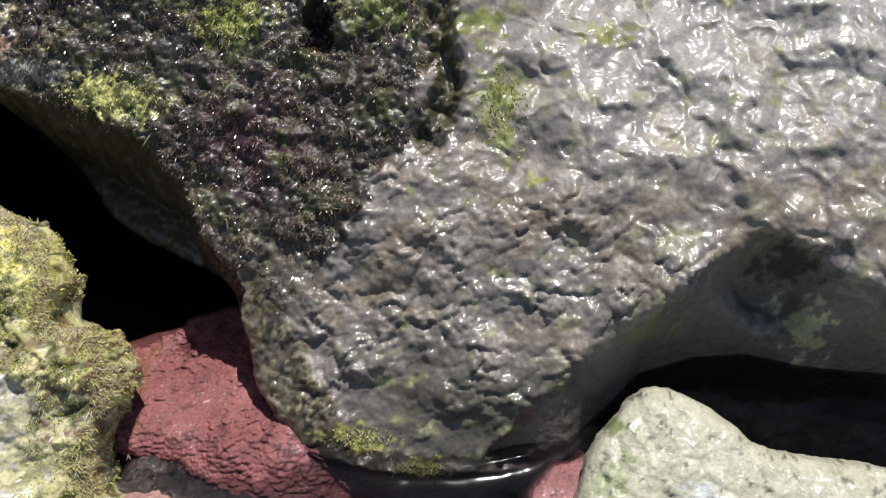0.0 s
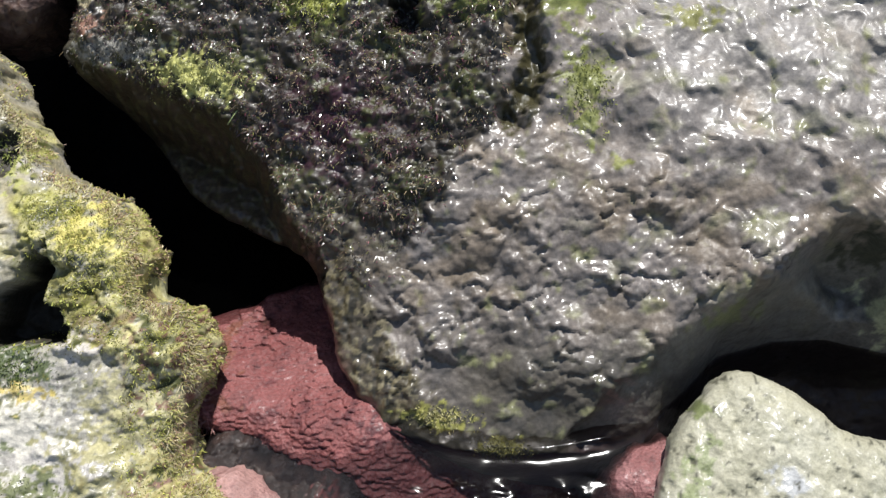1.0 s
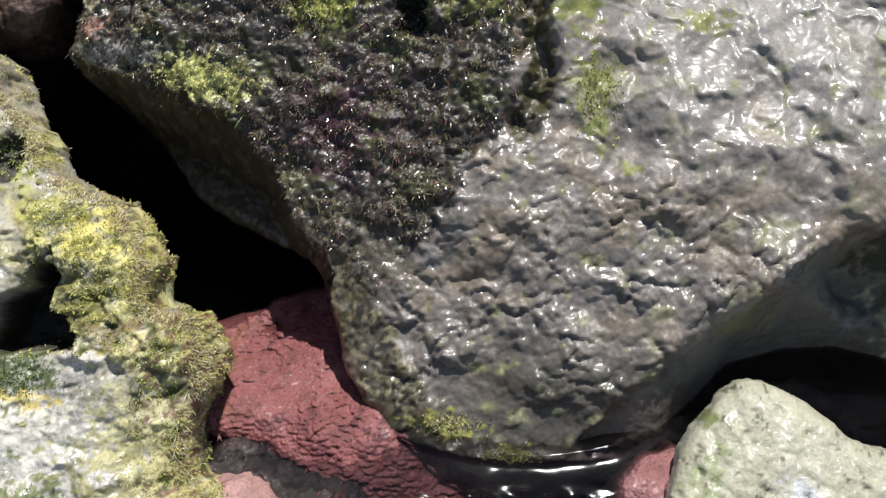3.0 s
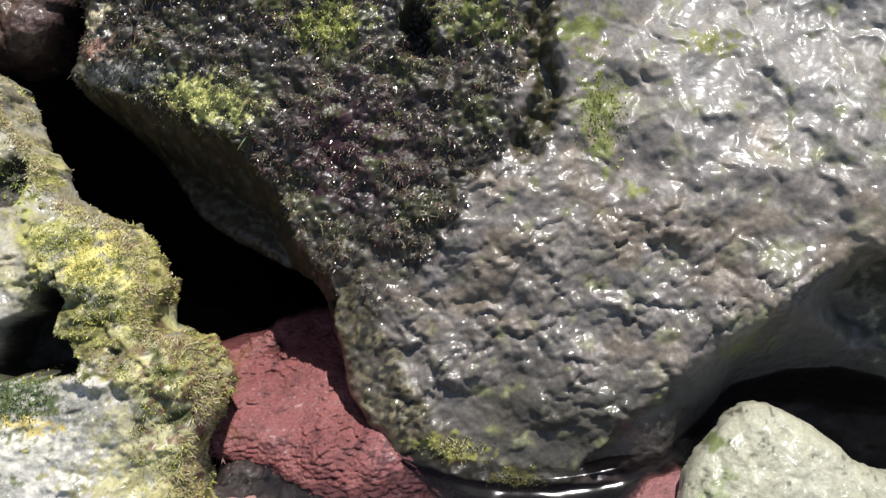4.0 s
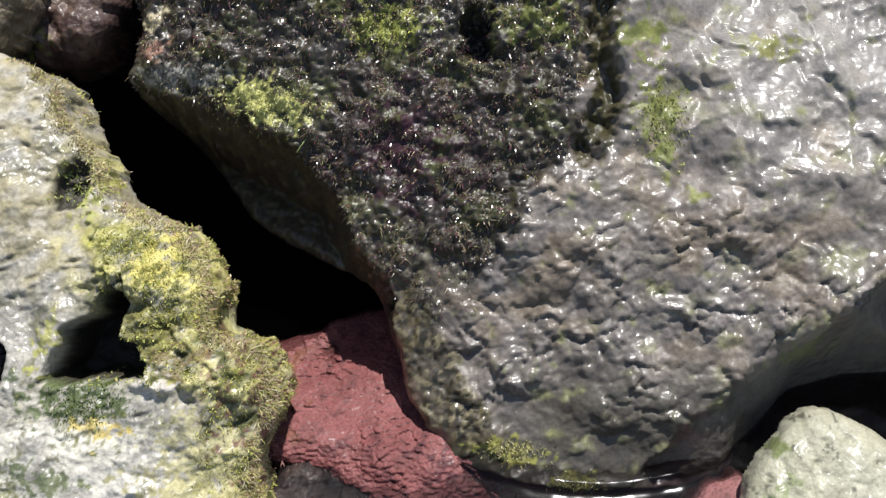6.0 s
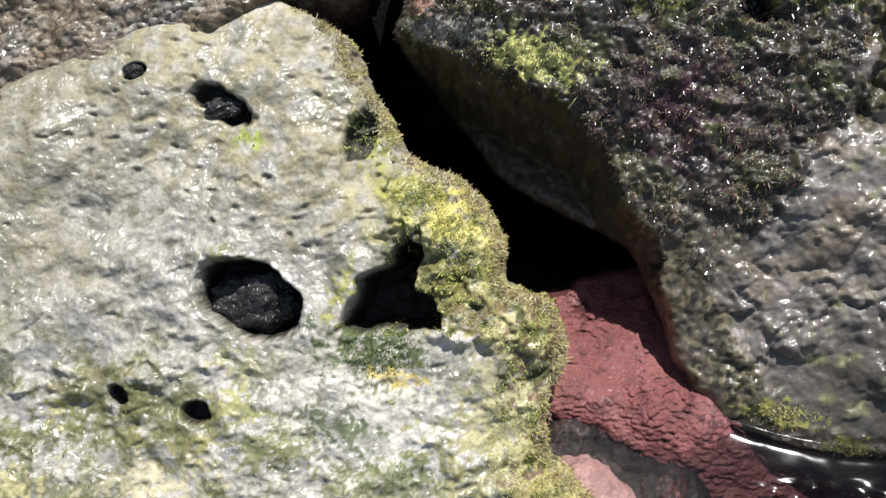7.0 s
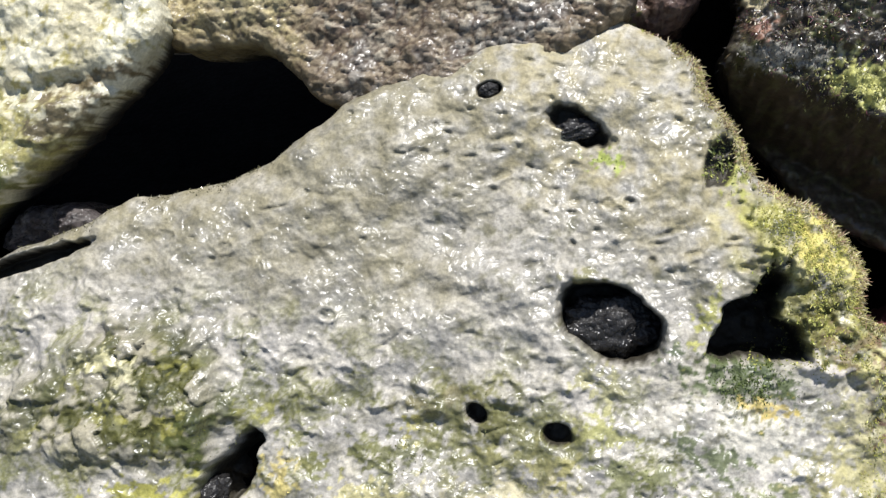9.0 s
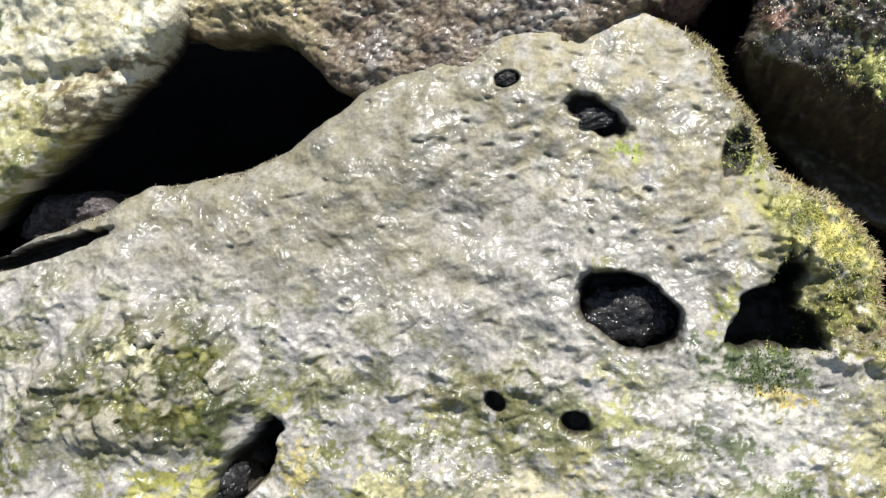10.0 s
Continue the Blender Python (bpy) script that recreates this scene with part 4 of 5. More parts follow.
RED_TONES = simple_pigment((0.165, 0.052, 0.049), (0.205, 0.074, 0.070), (0.10, 0.031, 0.032), 0.03, 410,
                           ((-0.012, -0.010, 0.022, 0.016, -35, (0.075, 0.022, 0.024)), (-0.10, 0.02, 0.012, 0.02, 0, (0.16, 0.058, 0.040))), 0.3, sunk=1.1)
red = boulder("red_rock", [(-0.125, 0.03), (-0.109, 0.040), (-0.095, 0.044), (-0.084, 0.051), (-0.060, 0.058), (-0.030, 0.048), (-0.012, 0.020), (0.004, -0.002), (0.030, -0.012), (0.055, -0.020), (0.050, -0.050), (0.000, -0.055),
                           (-0.03, -0.035), (-0.058, -0.017), (-0.077, -0.011), (-0.095, -0.004), (-0.135, 0.008)],
              red_top, RED_TONES, RED, 0.0005, 0.008, 3.0, 0.006, 0.05, 0.0012, 400, 0.0)
tagged(red, "dull red crusted rock wedged in the crevice, half in water", "rock")


def dome(height, slope, rough, seed):
    def top(u, v, s):
        return height - slope * v - 0.35 * np.maximum(0, 0.012 - s) + rough * fbm(u, v, 0.02, seed, 5, 0.6)
    return top


def small_rock(name, label, ring, height, slope, tones, material, seed, step=0.001, edge=0.007, rough=0.002):
    ob = boulder(name, ring, dome(height, slope, rough, seed), tones, material, step, edge, 3.0, 0.008, 0.03, 0.0012, seed, 0.002)
    return tagged(ob, label, "rock")


pink_rock = small_rock("pink_rock", "small smooth pinkish rock at the water's edge",
           [(-0.1, -0.018), (-0.088, -0.0135), (-0.070, -0.0145), (-0.056, -0.024), (-0.046, -0.04), (-0.06, -0.06), (-0.1, -0.05)],
           0.026, 0.6, simple_pigment((0.30, 0.17, 0.15), (0.36, 0.22, 0.20), (0.2, 0.1, 0.09), 0.02, 450, (), 0.4), RED, 451)
small_rock("dark_stone", "dark wet turf-covered stone at the waterline below the red rock",
           [(-0.098, -0.012), (-0.085, 0.0), (-0.060, -0.008), (-0.036, -0.014), (-0.024, -0.03), (-0.04, -0.045), (-0.085, -0.045)],
           0.006, 0.75, simple_pigment((0.014, 0.009, 0.008), (0.034, 0.020, 0.016), (0.007, 0.005, 0.005), 0.008, 470,
                                       ((-0.035, -0.022, 0.010, 0.006, 0, (0.10, 0.035, 0.034)), (-0.075, -0.012, 0.010, 0.004, -20, (0.04, 0.03, 0.026))), 0.35), BLACK, 471, 0.0006, 0.005, 0.004)
small_rock("red_stone", "small red crusted stone beside the cream boulder",
           [(0.052, -0.035), (0.060, -0.016), (0.067, -0.002), (0.078, 0.004), (0.095, 0.004), (0.10, -0.03), (0.07, -0.05)],
           0.008, 0.5, simple_pigment((0.19, 0.078, 0.075), (0.25, 0.115, 0.11), (0.11, 0.046, 0.045), 0.015, 460, (), 0.3), RED, 461)


def brown_veins(u, v):
    """Fine dark seams between the grains of the brown boulder."""
    wu, wv = 0.003 * fbm(u, v, 0.010, 504, 3), 0.003 * fbm(u, v, 0.010, 505, 3)
    f1, f2, rid = cells(0.8 * u + 0.3 * v + wu, 1.15 * v - 0.2 * u + wv, 0.0046, 506)
    return f2 - f1, rid


def brown_top(u, v, s):
    w = 0.032 - 0.12 * (v - 0.12) - 0.25 * np.maximum(0, 0.012 - s) + 0.004 * fbm(u, v, 0.03, 502, 3)
    gap, rid = brown_veins(u, v)
    return w + 0.0013 * step01(gap, 0.0, 0.45) * (0.3 + 0.7 * rid) + 0.0016 * fbm(u + 0.4 * v, 1.3 * v, 0.012, 503, 4, 0.55)


def brown_pigment(u, v, s, w):
    n1, n2, n3 = fbm(u, v, 0.03, 510), fbm(u, v, 0.009, 511), fbm(u, v, 0.003, 512, 2)
    gap, rid = brown_veins(u, v)
    col = np.ones(u.shape + (3,)) * np.array([0.185, 0.145, 0.095])
    col = blend(col, step01(rid, 0.55, 0.95) * 0.8, (0.34, 0.30, 0.23))
    col = blend(col, 0.9 * n2 + 0.1, (0.13, 0.085, 0.05))
    col = blend(col, step01(n1 + 0.4 * n2, 0.1, 0.5) * 0.6, (0.22, 0.21, 0.19))
    left = step01(-0.335 - u + 0.012 * n2, 0.0, 0.03)
    col = blend(col, left * (0.8 + 0.5 * n2), (0.36, 0.30, 0.15))
    col = blend(col, (1 - step01(gap + 0.22 * n3, 0.02, 0.24)) * (0.85 - 0.45 * left), (0.045, 0.026, 0.015))
    col = blend(col, 1.6 * (n3 + 0.5 * n2 - 0.3), (0.05, 0.035, 0.02))
    col = blend(col, step01(0.010 - s + 0.003 * n2, 0.0, 0.008) * 0.6, (0.09, 0.065, 0.03))
    return np.concatenate([col, np.clip(0.55 + 0.9 * n2 + 0.5 * n1, 0.05, 1)[..., None]], -1)


brown = boulder("brown_boulder",
                [(-0.460, 0.140), (-0.404, 0.119), (-0.37, 0.123), (-0.358, 0.121), (-0.347, 0.113), (-0.332, 0.104), (-0.30, 0.096), (-0.262, 0.115), (-0.228, 0.14),
                 (-0.212, 0.165), (-0.22, 0.22), (-0.3, 0.26), (-0.47, 0.24)],
                brown_top, brown_pigment,
                BROWN, 0.0008, 0.006, 3.2, 0.008, 0.05, 0.0010, 500, 0.001)
tagged(brown, "brown mottled wet boulder above the dark cavity", "boulder")


def ochre_top(u, v, s):
    ridge = np.interp(u, [-0.56, -0.47, -0.43, -0.395], [0.075, 0.088, 0.098, 0.112])
    ridge = ridge + 0.004 * fbm(u, v, 0.02, 554, 3)
    w = 0.055 - 0.15 * (v - 0.1) + 0.04 * np.maximum(0, ridge - v) - 0.0040 * np.exp(-((ridge - v - 0.004) / 0.006) ** 2) - 0.3 * np.maximum(0, 0.01 - s) + 0.004 * fbm(u, v, 0.035, 552, 4)
    f1, _, rid = cells(u, v, 0.012, 551)
    return w + 0.002 * f1 * rid + 0.001 * fbm(u, v, 0.005, 553, 3)


ochre = boulder("ochre_boulder",
                [(-0.404, 0.145), (-0.396, 0.126), (-0.405, 0.106), (-0.424, 0.080), (-0.439, 0.060), (-0.456, 0.043), (-0.482, 0.016), (-0.56, 0.0), (-0.58, 0.2), (-0.47, 0.22), (-0.42, 0.17)],
                ochre_top, simple_pigment((0.44, 0.40, 0.27), (0.56, 0.53, 0.40), (0.30, 0.26, 0.10), 0.02, 560,
                                          ((-0.445, 0.070, 0.040, 0.022, 40, (0.27, 0.24, 0.085)), (-0.47, 0.052, 0.024, 0.02, 30, (0.22, 0.21, 0.06)), (-0.43, 0.090, 0.012, 0.006, 35, (0.33, 0.29, 0.13)), (-0.45, 0.058, 0.008, 0.012, 30, (0.13, 0.13, 0.035)), (-0.43, 0.083, 0.020, 0.009, 40, (0.10, 0.08, 0.04)), (-0.455, 0.068, 0.010, 0.006, 20, (0.36, 0.34, 0.16)),
                                           (-0.42, 0.100, 0.03, 0.004, 25, (0.13, 0.10, 0.05)), (-0.475, 0.115, 0.006, 0.008, 0, (0.08, 0.10, 0.03))), 0.6),
                PALE, 0.0008, 0.005, 3.2, 0.003, 0.05, 0.0010, 550, 0.001)
tagged(ochre, "pale ochre boulder with an olive underside", "boulder")

dark_rock = small_rock("dark_rock", "small dark wet rock wedged in the cleft",
           [(-0.46, 0.045), (-0.445, 0.05), (-0.43, 0.052), (-0.416, 0.044), (-0.418, 0.033), (-0.44, 0.025), (-0.465, 0.025)],
           0.036, 0.0, simple_pigment((0.045, 0.036, 0.036), (0.09, 0.078, 0.074), (0.012, 0.011, 0.01), 0.006, 570, (), 1.0), BLACK, 571, 0.0006, 0.006, 0.005)
small_rock("maroon_rock", "dark rock with maroon turf deep behind the crevice",
           [(-0.25, 0.16), (-0.235, 0.15), (-0.205, 0.152), (-0.188, 0.165), (-0.183, 0.2), (-0.2, 0.24), (-0.25, 0.24)],
           -0.004, 0.1, simple_pigment((0.06, 0.035, 0.03), (0.11, 0.07, 0.05), (0.03, 0.015, 0.015), 0.012, 580,
                                       ((-0.222, 0.163, 0.008, 0.006, 0, (0.14, 0.15, 0.03)),), 0.5), BROWN, 581, 0.001, 0.008, 0.004)


# ---- water ----
def waterline():
    """Where the face of the grey boulder passes through the water level, smoothed along the shore."""
    us, vs = np.arange(-0.045, 0.27, 0.001), np.arange(-0.03, 0.075, 0.0005)
    uu, vv = np.meshgrid(us, vs, indexing="ij")
    w = surface("grey_boulder", uu, vv)[0]
    under_water = (vv + w) < 0
    v = np.array([vs[k].max() if k.any() else -0.03 for k in under_water])
    v = np.where(us < 0.085, np.interp(us, POOL_EDGE[0], POOL_EDGE[1]), v)
    v = np.convolve(np.pad(v, 6, mode="edge"), np.ones(13) / 13, "valid")
    return us, BASE[1] + 2 * Q * v


SHORE = waterline()


def shore(x):
    return np.interp(x, SHORE[0], SHORE[1])


def water_sheet():
    xs = np.concatenate([np.linspace(-40, -0.5, 12)[:-1], np.linspace(-0.5, -0.13, 60)[:-1], np.arange(-0.13, 0.23, 0.0012), np.linspace(0.23, 0.4, 20), np.linspace(0.4, 40, 12)[1:]])
    gs = np.concatenate([np.linspace(-40.25, -0.15, 12)[:-1], np.linspace(-0.15, -0.06, 30)[:-1], np.linspace(-0.06, -0.012, 40)[:-1], np.arange(-0.012, 0.002, 0.0004), np.linspace(0.002, 0.11, 40)])
    x, g = np.meshgrid(xs, gs, indexing="ij")
    line = shore(np.clip(x, -0.03, 0.26)) + 0.001 + 0.0005 * fbm(x, 0 * x, 0.03, 604, 2)
    line = 0.25 + (line - 0.25) * step01(x, -0.06, -0.02) * (1 - step01(x, 0.27, 0.4))
    y = g + 0.25 + (line - 0.25) * step01(g, -0.06, -0.012)
    near = step01(x, -0.14, -0.1) * (1 - step01(x, 0.2, 0.24)) * step01(y, 0.1, 0.15)
    z = near * (0.0005 * fbm(x, y, 0.03, 601, 3) + 0.0040 * fbm(0.55 * x + 0.3 * y, 1.3 * y, 0.0098, 603, 2) * step01(x, -0.02, 0.01) * (1 - step01(x, 0.05, 0.07)) * step01(fbm(x, y, 0.03, 605, 2), -0.4, 0.1) * (1 - step01(g, -0.024, -0.010)))
    # the surface creeps up where it wets the boulder
    z = z + near * 0.0034 * np.exp(-np.maximum(0, -g) / 0.0021) * step01(x, -0.05, -0.02) * (1 - 0.9 * step01(x, 0.06, 0.09))
    ids = np.arange(x.size).reshape(x.shape)
    faces = np.stack([ids[:-1, :-1].ravel(), ids[1:, :-1].ravel(), ids[1:, 1:].ravel(), ids[:-1, 1:].ravel()], 1)
    ob = new("water", mesh_of("water", np.stack([x, y, z], -1).reshape(-1, 3), faces, WATER))
    return tagged(ob, "clear dark sea water in the pool between the boulders", "water", kind="structure")


water_sheet()


# ---- growth on the boulders ----
def tones(rng, n, palette):
    p = np.array(palette)
    c = p[rng.integers(0, len(p), n)] * rng.uniform(0.6, 1.3, n)[:, None]
    return np.concatenate([c, np.ones((n, 1))], 1)


def clumps(name, rock, parent, centres, reach, count, length, width, palette, material, upright, sag, seed, label):
    """Tufts that can be told apart, each a part of its own."""
    rng = np.random.default_rng(seed)
    for k, (cu, cv) in enumerate(centres):
        n = int(count * rng.uniform(0.6, 1.3))
        u, v = rng.normal(cu, reach, n), rng.normal(cv, reach, n)
        _, s, _, _ = surface(rock, u, v)
        u, v = u[s > 0.0002], v[s > 0.0002]
        if len(u) > 8:
            c = tones(rng, len(u), palette) * np.array([*[rng.uniform(0.75, 1.25)] * 3, 1])
            under(tufts(name, rock, u, v, length * rng.uniform(0.8, 1.25), width, c, material, upright, sag, seed + k, label), parent)


def edge_places(rock, n, box, nearest, farthest, seed):
    """Places at a given distance inside a boulder's outline."""
    rng = np.random.default_rng(seed)
    u, v = rng.uniform(box[0], box[1], n * 60), rng.uniform(box[2], box[3], n * 60)
    _, s, _, _ = surface(rock, u, v)
    ok = (s > nearest) & (s < farthest)
    return list(zip(u[ok][:n], v[ok][:n]))


def grow_on_grey():
    rng = np.random.default_rng(5)
    n = 420000
    u, v = rng.uniform(-0.175, 0.03, n), rng.uniform(0.0, 0.2, n)
    thick = turf_zone(u, v) * (inside(u, v, LEDGE) > -0.001) * np.clip(0.45 + fbm(u, v, 0.012, 701), 0, 1)
    patch = ell(u, v, -0.117, 0.142, 0.022, 0.009, -22) + 0.4 * fbm(u, v, 0.006, 702)
    ok = rng.random(n) < thick * 0.6 * step01(patch, 0.75, 1.1)
    u, v = u[ok], v[ok]
    c = tones(rng, len(u), [(0.070, 0.050, 0.036), (0.082, 0.025, 0.036), (0.085, 0.062, 0.030), (0.028, 0.024, 0.022), (0.068, 0.028, 0.030), (0.10, 0.10, 0.030), (0.20, 0.16, 0.10), (0.16, 0.125, 0.07)])
    c[:, :3] *= (0.35 + 1.5 * np.clip(0.5 + fbm(u, v, 0.008, 703, 3), 0, 1.2))[:, None]
    under(tufts("algae_turf", "grey_boulder", u, v, 0.0017, 0.00036, c, FROND, 0.1, 0.5, 7, "dark red-brown wet algae turf"), grey)
    for k, (cu, cv, ru, rv, palette) in enumerate(((-0.117, 0.142, 0.024, 0.010, [(0.46, 0.45, 0.17), (0.38, 0.38, 0.12), (0.30, 0.29, 0.08)]), (-0.110, 0.139, 0.016, 0.008, [(0.46, 0.45, 0.18), (0.34, 0.34, 0.11)]), (-0.150, 0.149, 0.022, 0.006, [(0.20, 0.19, 0.16), (0.10, 0.09, 0.075), (0.05, 0.045, 0.04)]), (0.047, 0.142, 0.010, 0.017, [(0.24, 0.25, 0.07), (0.17, 0.18, 0.05), (0.11, 0.12, 0.035)]),
                                                 (-0.065, 0.174, 0.014, 0.010, [(0.30, 0.31, 0.06), (0.16, 0.17, 0.04)]), (-0.002, 0.008, 0.012, 0.004, [(0.27, 0.25, 0.08), (0.15, 0.14, 0.05), (0.40, 0.36, 0.17)]), (0.024, -0.003, 0.010, 0.004, [(0.22, 0.21, 0.06), (0.12, 0.12, 0.035), (0.06, 0.06, 0.02)]))):
        u, v = rng.normal(cu, ru * 0.5, 2200), rng.normal(cv, rv * 0.5, 2200)
        under(tufts("algae_patch", "grey_boulder", u, v, 0.0012, 0.0005, tones(rng, 2200, palette), DRYFROND, 0.3, 0.4, 20 + k, "yellow-green algae patch"), grey)


def grow_on_pale():
    rng = np.random.default_rng(6)
    n = 60000
    u, v = rng.uniform(-0.24, -0.05, 4 * n), rng.uniform(-0.06, 0.15, 4 * n)
    _, s, _, _ = surface("yellow_boulder", u, v)
    edge = step01(0.0028 - s, 0.0, 0.003) * (s > -0.0085)
    thick = np.clip(edge * (0.55 - 0.55 * step01(v, 0.085, 0.11) + (1 + step01(v, 0.085, 0.11)) * fbm(u, v, 0.008, 711)) * step01(u, -0.24, -0.2), 0, 1)
    ok = rng.random(4 * n) < thick
    u, v = u[ok], v[ok]
    c = tones(rng, len(u), [(0.40, 0.32, 0.18), (0.30, 0.27, 0.08), (0.34, 0.34, 0.08), (0.24, 0.15, 0.10), (0.20, 0.21, 0.05)])
    under(tufts("algae_fringe", "yellow_boulder", u, v, 0.0011, 0.0005, c, DRYFROND, 0.15, 0.3, 8, "bleached tan and olive algae fringe"), pale)
    u, v = rng.uniform(-0.2, -0.05, 4 * n), rng.uniform(-0.06, 0.13, 4 * n)
    _, s, _, _ = surface("yellow_boulder", u, v)
    ok = rng.random(4 * n) < np.clip(moss_zone(u, v, s) * (0.2 + fbm(u, v, 0.012, 712)), 0, 1) * 0.9 * (s > 0.0004)
    u, v = u[ok], v[ok]
    c = tones(rng, len(u), [(0.32, 0.32, 0.06), (0.17, 0.19, 0.035), (0.42, 0.40, 0.11), (0.26, 0.22, 0.06)])
    c[:, :3] *= np.clip(0.75 + 1.3 * fbm(u, v, 0.009, 713, 3), 0.3, 1.5)[:, None]
    under(tufts("algae_moss", "yellow_boulder", u, v, 0.0010, 0.00038, c, DRYFROND, 0.2, 0.5, 9, "yellow-green mossy algae"), pale)


def strands():
    """Single curled green blades hanging over the ledge."""
    rng = np.random.default_rng(9)
    for cu, cv in ((-0.099, 0.130), (-0.0975, 0.1295), (-0.096, 0.129), (-0.094, 0.127), (-0.104, 0.140), (-0.101, 0.141), (-0.100, 0.134), (-0.092, 0.124)):
        u, v = np.array([cu]), np.array([cv])
        c = tones(rng, 1, [(0.20, 0.24, 0.10)])
        under(tufts("algae_strand", "grey_boulder", u, v, 0.0046, 0.00036, c, FROND, 0.5, 1.2, int(rng.integers(1000)), "pale green curled algae strand"), grey)


grow_on_grey()
grow_on_pale()
strands()
EDGE_TONES = [(0.40, 0.33, 0.18), (0.34, 0.30, 0.11), (0.42, 0.40, 0.14), (0.27, 0.17, 0.11), (0.46, 0.40, 0.25)]
MOSS_TONES = [(0.30, 0.30, 0.06), (0.20, 0.21, 0.04), (0.40, 0.38, 0.12), (0.30, 0.27, 0.07), (0.35, 0.36, 0.09)]
clumps("algae_tuft", "yellow_boulder", pale, edge_places("yellow_boulder", 130, (-0.22, -0.05, -0.03, 0.145), 0.0003, 0.0022, 31), 0.0016, 110, 0.0019, 0.00032,
       EDGE_TONES, DRYFROND, 0.15, 0.2, 40, "bleached tan algae tuft")
clumps("moss_clump", "yellow_boulder", pale, edge_places("yellow_boulder", 85, (-0.158, -0.06, -0.03, 0.085), 0.002, 0.020, 32), 0.0024, 200, 0.0010, 0.0004,
       MOSS_TONES, DRYFROND, 0.2, 0.4, 240, "yellow-green algae clump")


# ---- dark pebbles lodged in the hollows ----
def pebble(u, v, w, size, seed):
    bm = bmesh.new()
    bmesh.ops.create_icosphere(bm, subdivisions=5, radius=1.0)
    for vert in bm.verts:
        d = vert.co.normalized()
        k = 1 + 0.25 * noise.noise(d * 1.8 + Vector((seed, 0, 0))) + 0.14 * noise.noise(d * 4 + Vector((0, seed, 0))) + 0.10 * noise.noise(d * 9) + 0.07 * noise.noise(d * 20)
        vert.co = Vector((d.x * size[0], d.y * size[1], d.z * size[2])) * k
    me = bpy.data.meshes.new("pebble")
    bm.to_mesh(me)
    bm.free()
    me.polygons.foreach_set("use_smooth", [True] * len(me.polygons))
    at = me.attributes.new("pigment", "FLOAT_COLOR", "POINT")
    at.data.foreach_set("color", np.tile(np.array([0.007, 0.006, 0.006, 1.0], np.float32), len(me.vertices)))
    me.materials.append(BLACK)
    ob = new("pebble", me)
    x, y, z = bank(np.array(u), np.array(v), np.array(w))
    ob.matrix_world = pose(float(x), float(y), float(z), 45, 0, 15 * seed)
    return tagged(ob, "black wet pebble lodged in a hollow of the pale boulder", "pebble", "pebbles in the hollows")


for k, (pu, pv, size) in enumerate(((-0.2055, 0.033, (0.0185, 0.0110, 0.0090)), (-0.229, 0.105, (0.010, 0.0045, 0.005)), (-0.265, 0.1155, (0.0042, 0.003, 0.004)), (-0.344, -0.0495, (0.0085, 0.006, 0.005)))):
    floor_w = float(surface("yellow_boulder", np.array([pu]), np.array([pv]))[0][0])
    pebble(pu, pv, floor_w + size[2] * 0.75, size, k + 1)
clumps("moss_clump", "yellow_boulder", pale, [(-0.143, 0.044), (-0.139, 0.037), (-0.147, 0.053), (-0.150, 0.059), (-0.137, 0.046), (-0.142, 0.031), (-0.134, 0.034), (-0.152, 0.030)],
       0.0028, 120, 0.0011, 0.0008, MOSS_TONES, DRYFROND, 0.3, 0.5, 700, "yellow-green algae clump hanging over the notch")
clumps("moss_clump", "yellow_boulder", pale, [(-0.150, 0.021), (-0.157, 0.022), (-0.164, 0.022), (-0.143, 0.023), (-0.160, 0.018), (-0.153, 0.018)],
       0.0036, 320, 0.0013, 0.0005, [(0.07, 0.10, 0.02), (0.10, 0.13, 0.03), (0.045, 0.065, 0.012)], DRYFROND, 0.4, 0.5, 760, "dark green mossy algae clump")
clumps("moss_clump", "yellow_boulder", pale, [(-0.176, 0.104), (-0.173, 0.100), (-0.171, 0.095), (-0.168, 0.098), (-0.177, 0.096), (-0.172, 0.107)],
       0.0024, 90, 0.0013, 0.0007, [(0.20, 0.23, 0.06), (0.12, 0.14, 0.03), (0.28, 0.28, 0.10)], DRYFROND, 0.4, 0.4, 800, "olive algae clump in a notch of the edge")


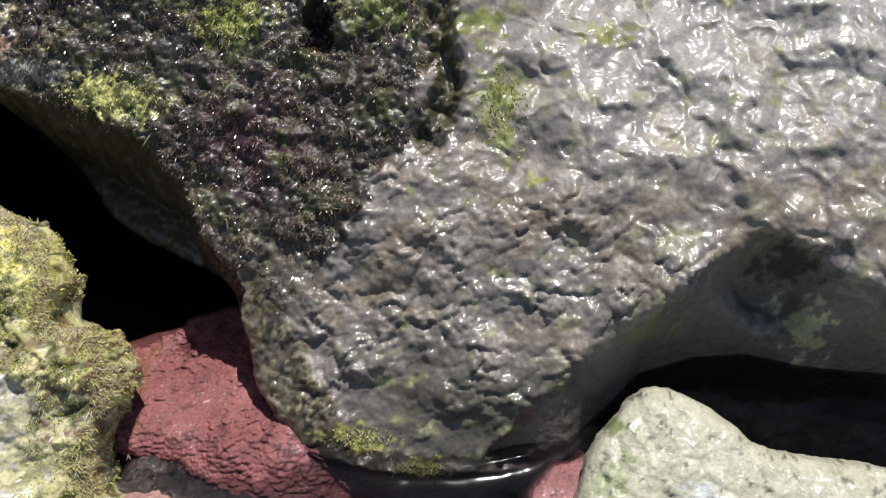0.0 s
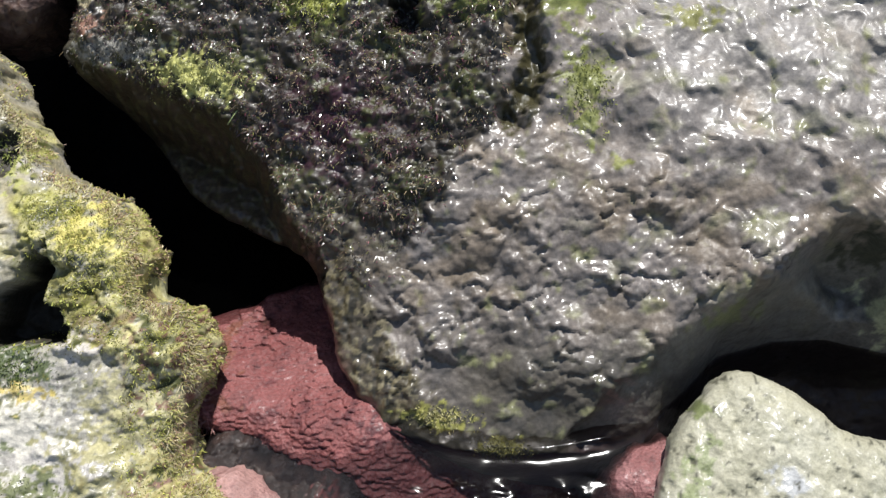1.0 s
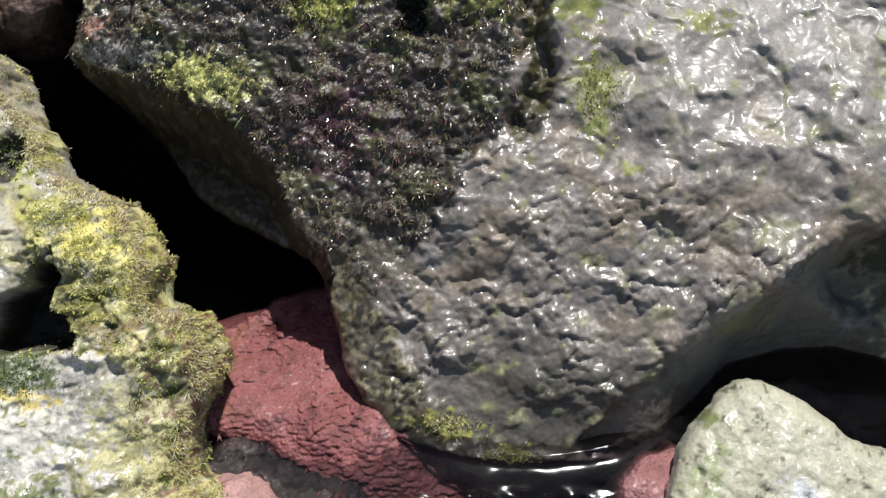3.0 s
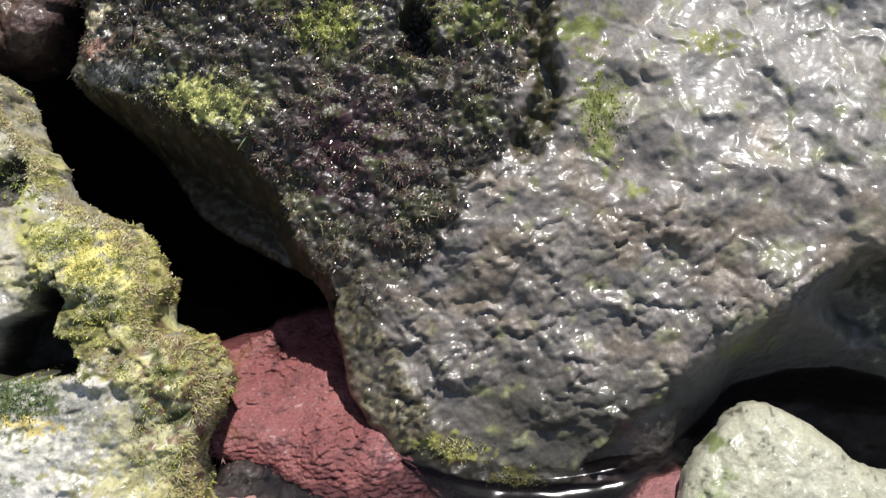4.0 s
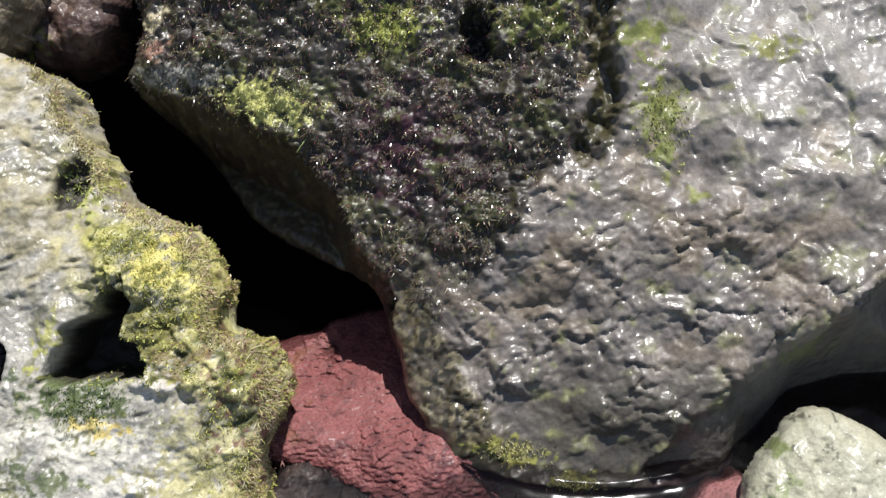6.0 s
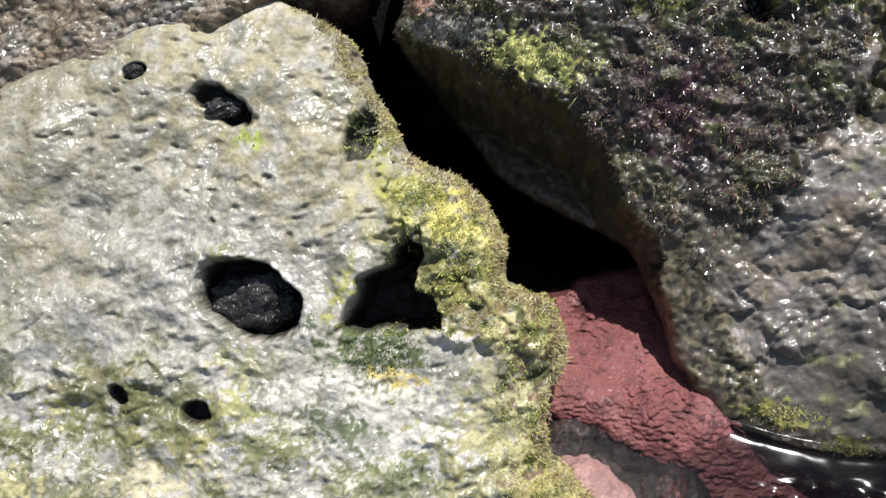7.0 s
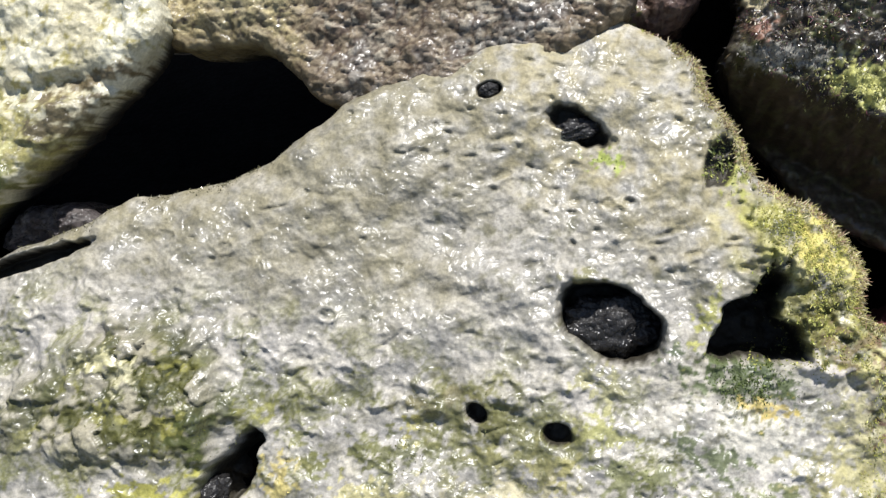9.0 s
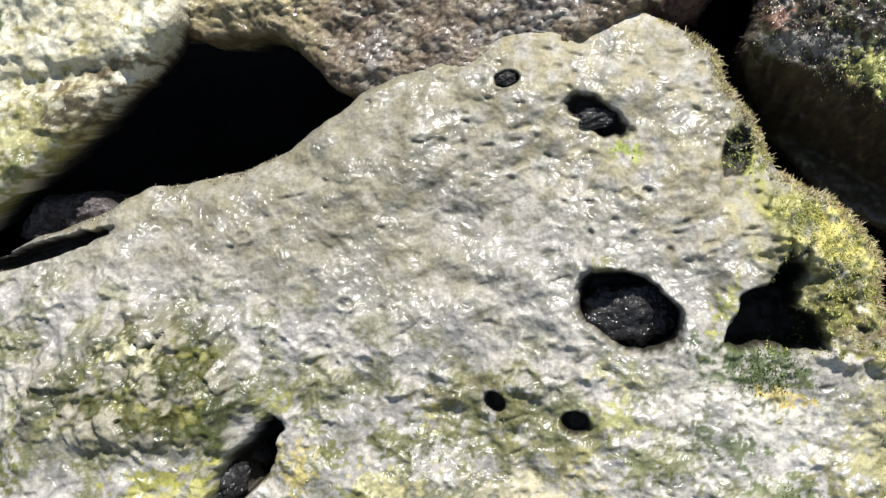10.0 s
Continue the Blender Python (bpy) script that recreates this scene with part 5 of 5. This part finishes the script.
def growth_patches():
    """Short felt of algae on the patches of the pale boulder, each patch a part."""
    rng = np.random.default_rng(12)
    for k, (cu, cv, ru, rv, n, palette) in enumerate((
            (-0.364, -0.026, 0.030, 0.026, 1500, [(0.08, 0.09, 0.022), (0.13, 0.13, 0.035), (0.22, 0.21, 0.06)]),
            (-0.252, -0.006, 0.026, 0.010, 900, [(0.10, 0.10, 0.035), (0.16, 0.15, 0.06), (0.07, 0.07, 0.025)]),
            (-0.275, -0.024, 0.020, 0.008, 600, [(0.10, 0.11, 0.035), (0.17, 0.17, 0.06)]),
            (-0.140, -0.020, 0.016, 0.007, 600, [(0.09, 0.11, 0.03), (0.06, 0.07, 0.02)]),
            (-0.190, -0.018, 0.018, 0.007, 600, [(0.11, 0.12, 0.04), (0.07, 0.08, 0.025)]),
            (-0.317, -0.037, 0.006, 0.010, 350, [(0.42, 0.35, 0.11), (0.30, 0.26, 0.09)]),
            (-0.225, -0.030, 0.020, 0.010, 500, [(0.20, 0.20, 0.07), (0.28, 0.27, 0.11)]),
            (-0.216, 0.095, 0.006, 0.004, 150, [(0.22, 0.26, 0.06), (0.15, 0.18, 0.04)]),
            (-0.172, 0.041, 0.004, 0.009, 250, [(0.27, 0.27, 0.07), (0.19, 0.19, 0.05)]))):
        u, v = rng.normal(cu, ru * 0.5, n), rng.normal(cv, rv * 0.5, n)
        ok = (fbm(u, v, 0.008, 720 + k) > -0.08) & (pit_field(u, v)[1] < 0.2)
        u, v = u[ok], v[ok]
        under(tufts("algae_felt", "yellow_boulder", u, v, 0.0008, 0.0006, tones(rng, len(u), palette), DRYFROND, 0.35, 0.4, 900 + k, "short felt of olive algae"), pale)


growth_patches()
clumps("algae_tuft", "yellow_boulder", pale, edge_places("yellow_boulder", 46, (-0.44, -0.33, 0.02, 0.085), -0.0015, 0.0020, 35), 0.0018, 60, 0.0009, 0.0004,
       [(0.12, 0.11, 0.06), (0.17, 0.155, 0.08), (0.07, 0.065, 0.035), (0.24, 0.22, 0.14)], FROND, 0.3, 0.2, 1200, "dark olive algae tuft over the cavity")
rock_turf = edge_places("dark_rock", 60, (-0.48, -0.41, 0.02, 0.06), 0.0, 0.02, 36)
clumps("algae_tuft", "dark_rock", dark_rock, rock_turf, 0.0026, 40, 0.0007, 0.0005, [(0.05, 0.036, 0.036), (0.10, 0.08, 0.07), (0.025, 0.022, 0.02)], FROND, 0.1, 0.4, 1300, "dark brown wet algae tuft")
clumps("algae_tuft", "red_rock", red, edge_places("red_rock", 34, (-0.115, -0.02, -0.035, 0.012), -0.001, 0.003, 37), 0.0018, 26, 0.0022, 0.0008,
       [(0.22, 0.09, 0.085), (0.16, 0.06, 0.055), (0.30, 0.16, 0.14)], DRYFROND, 0.3, 0.6, 1400, "dull pink algae flakes")
clumps("algae_tuft", "pink_rock", pink_rock, [(-0.083, -0.020), (-0.080, -0.022), (-0.086, -0.019)], 0.0014, 16, 0.0030, 0.0012,
       [(0.30, 0.31, 0.09), (0.40, 0.39, 0.20), (0.16, 0.18, 0.05)], DRYFROND, 0.4, 0.6, 1500, "yellow-green algae blades")
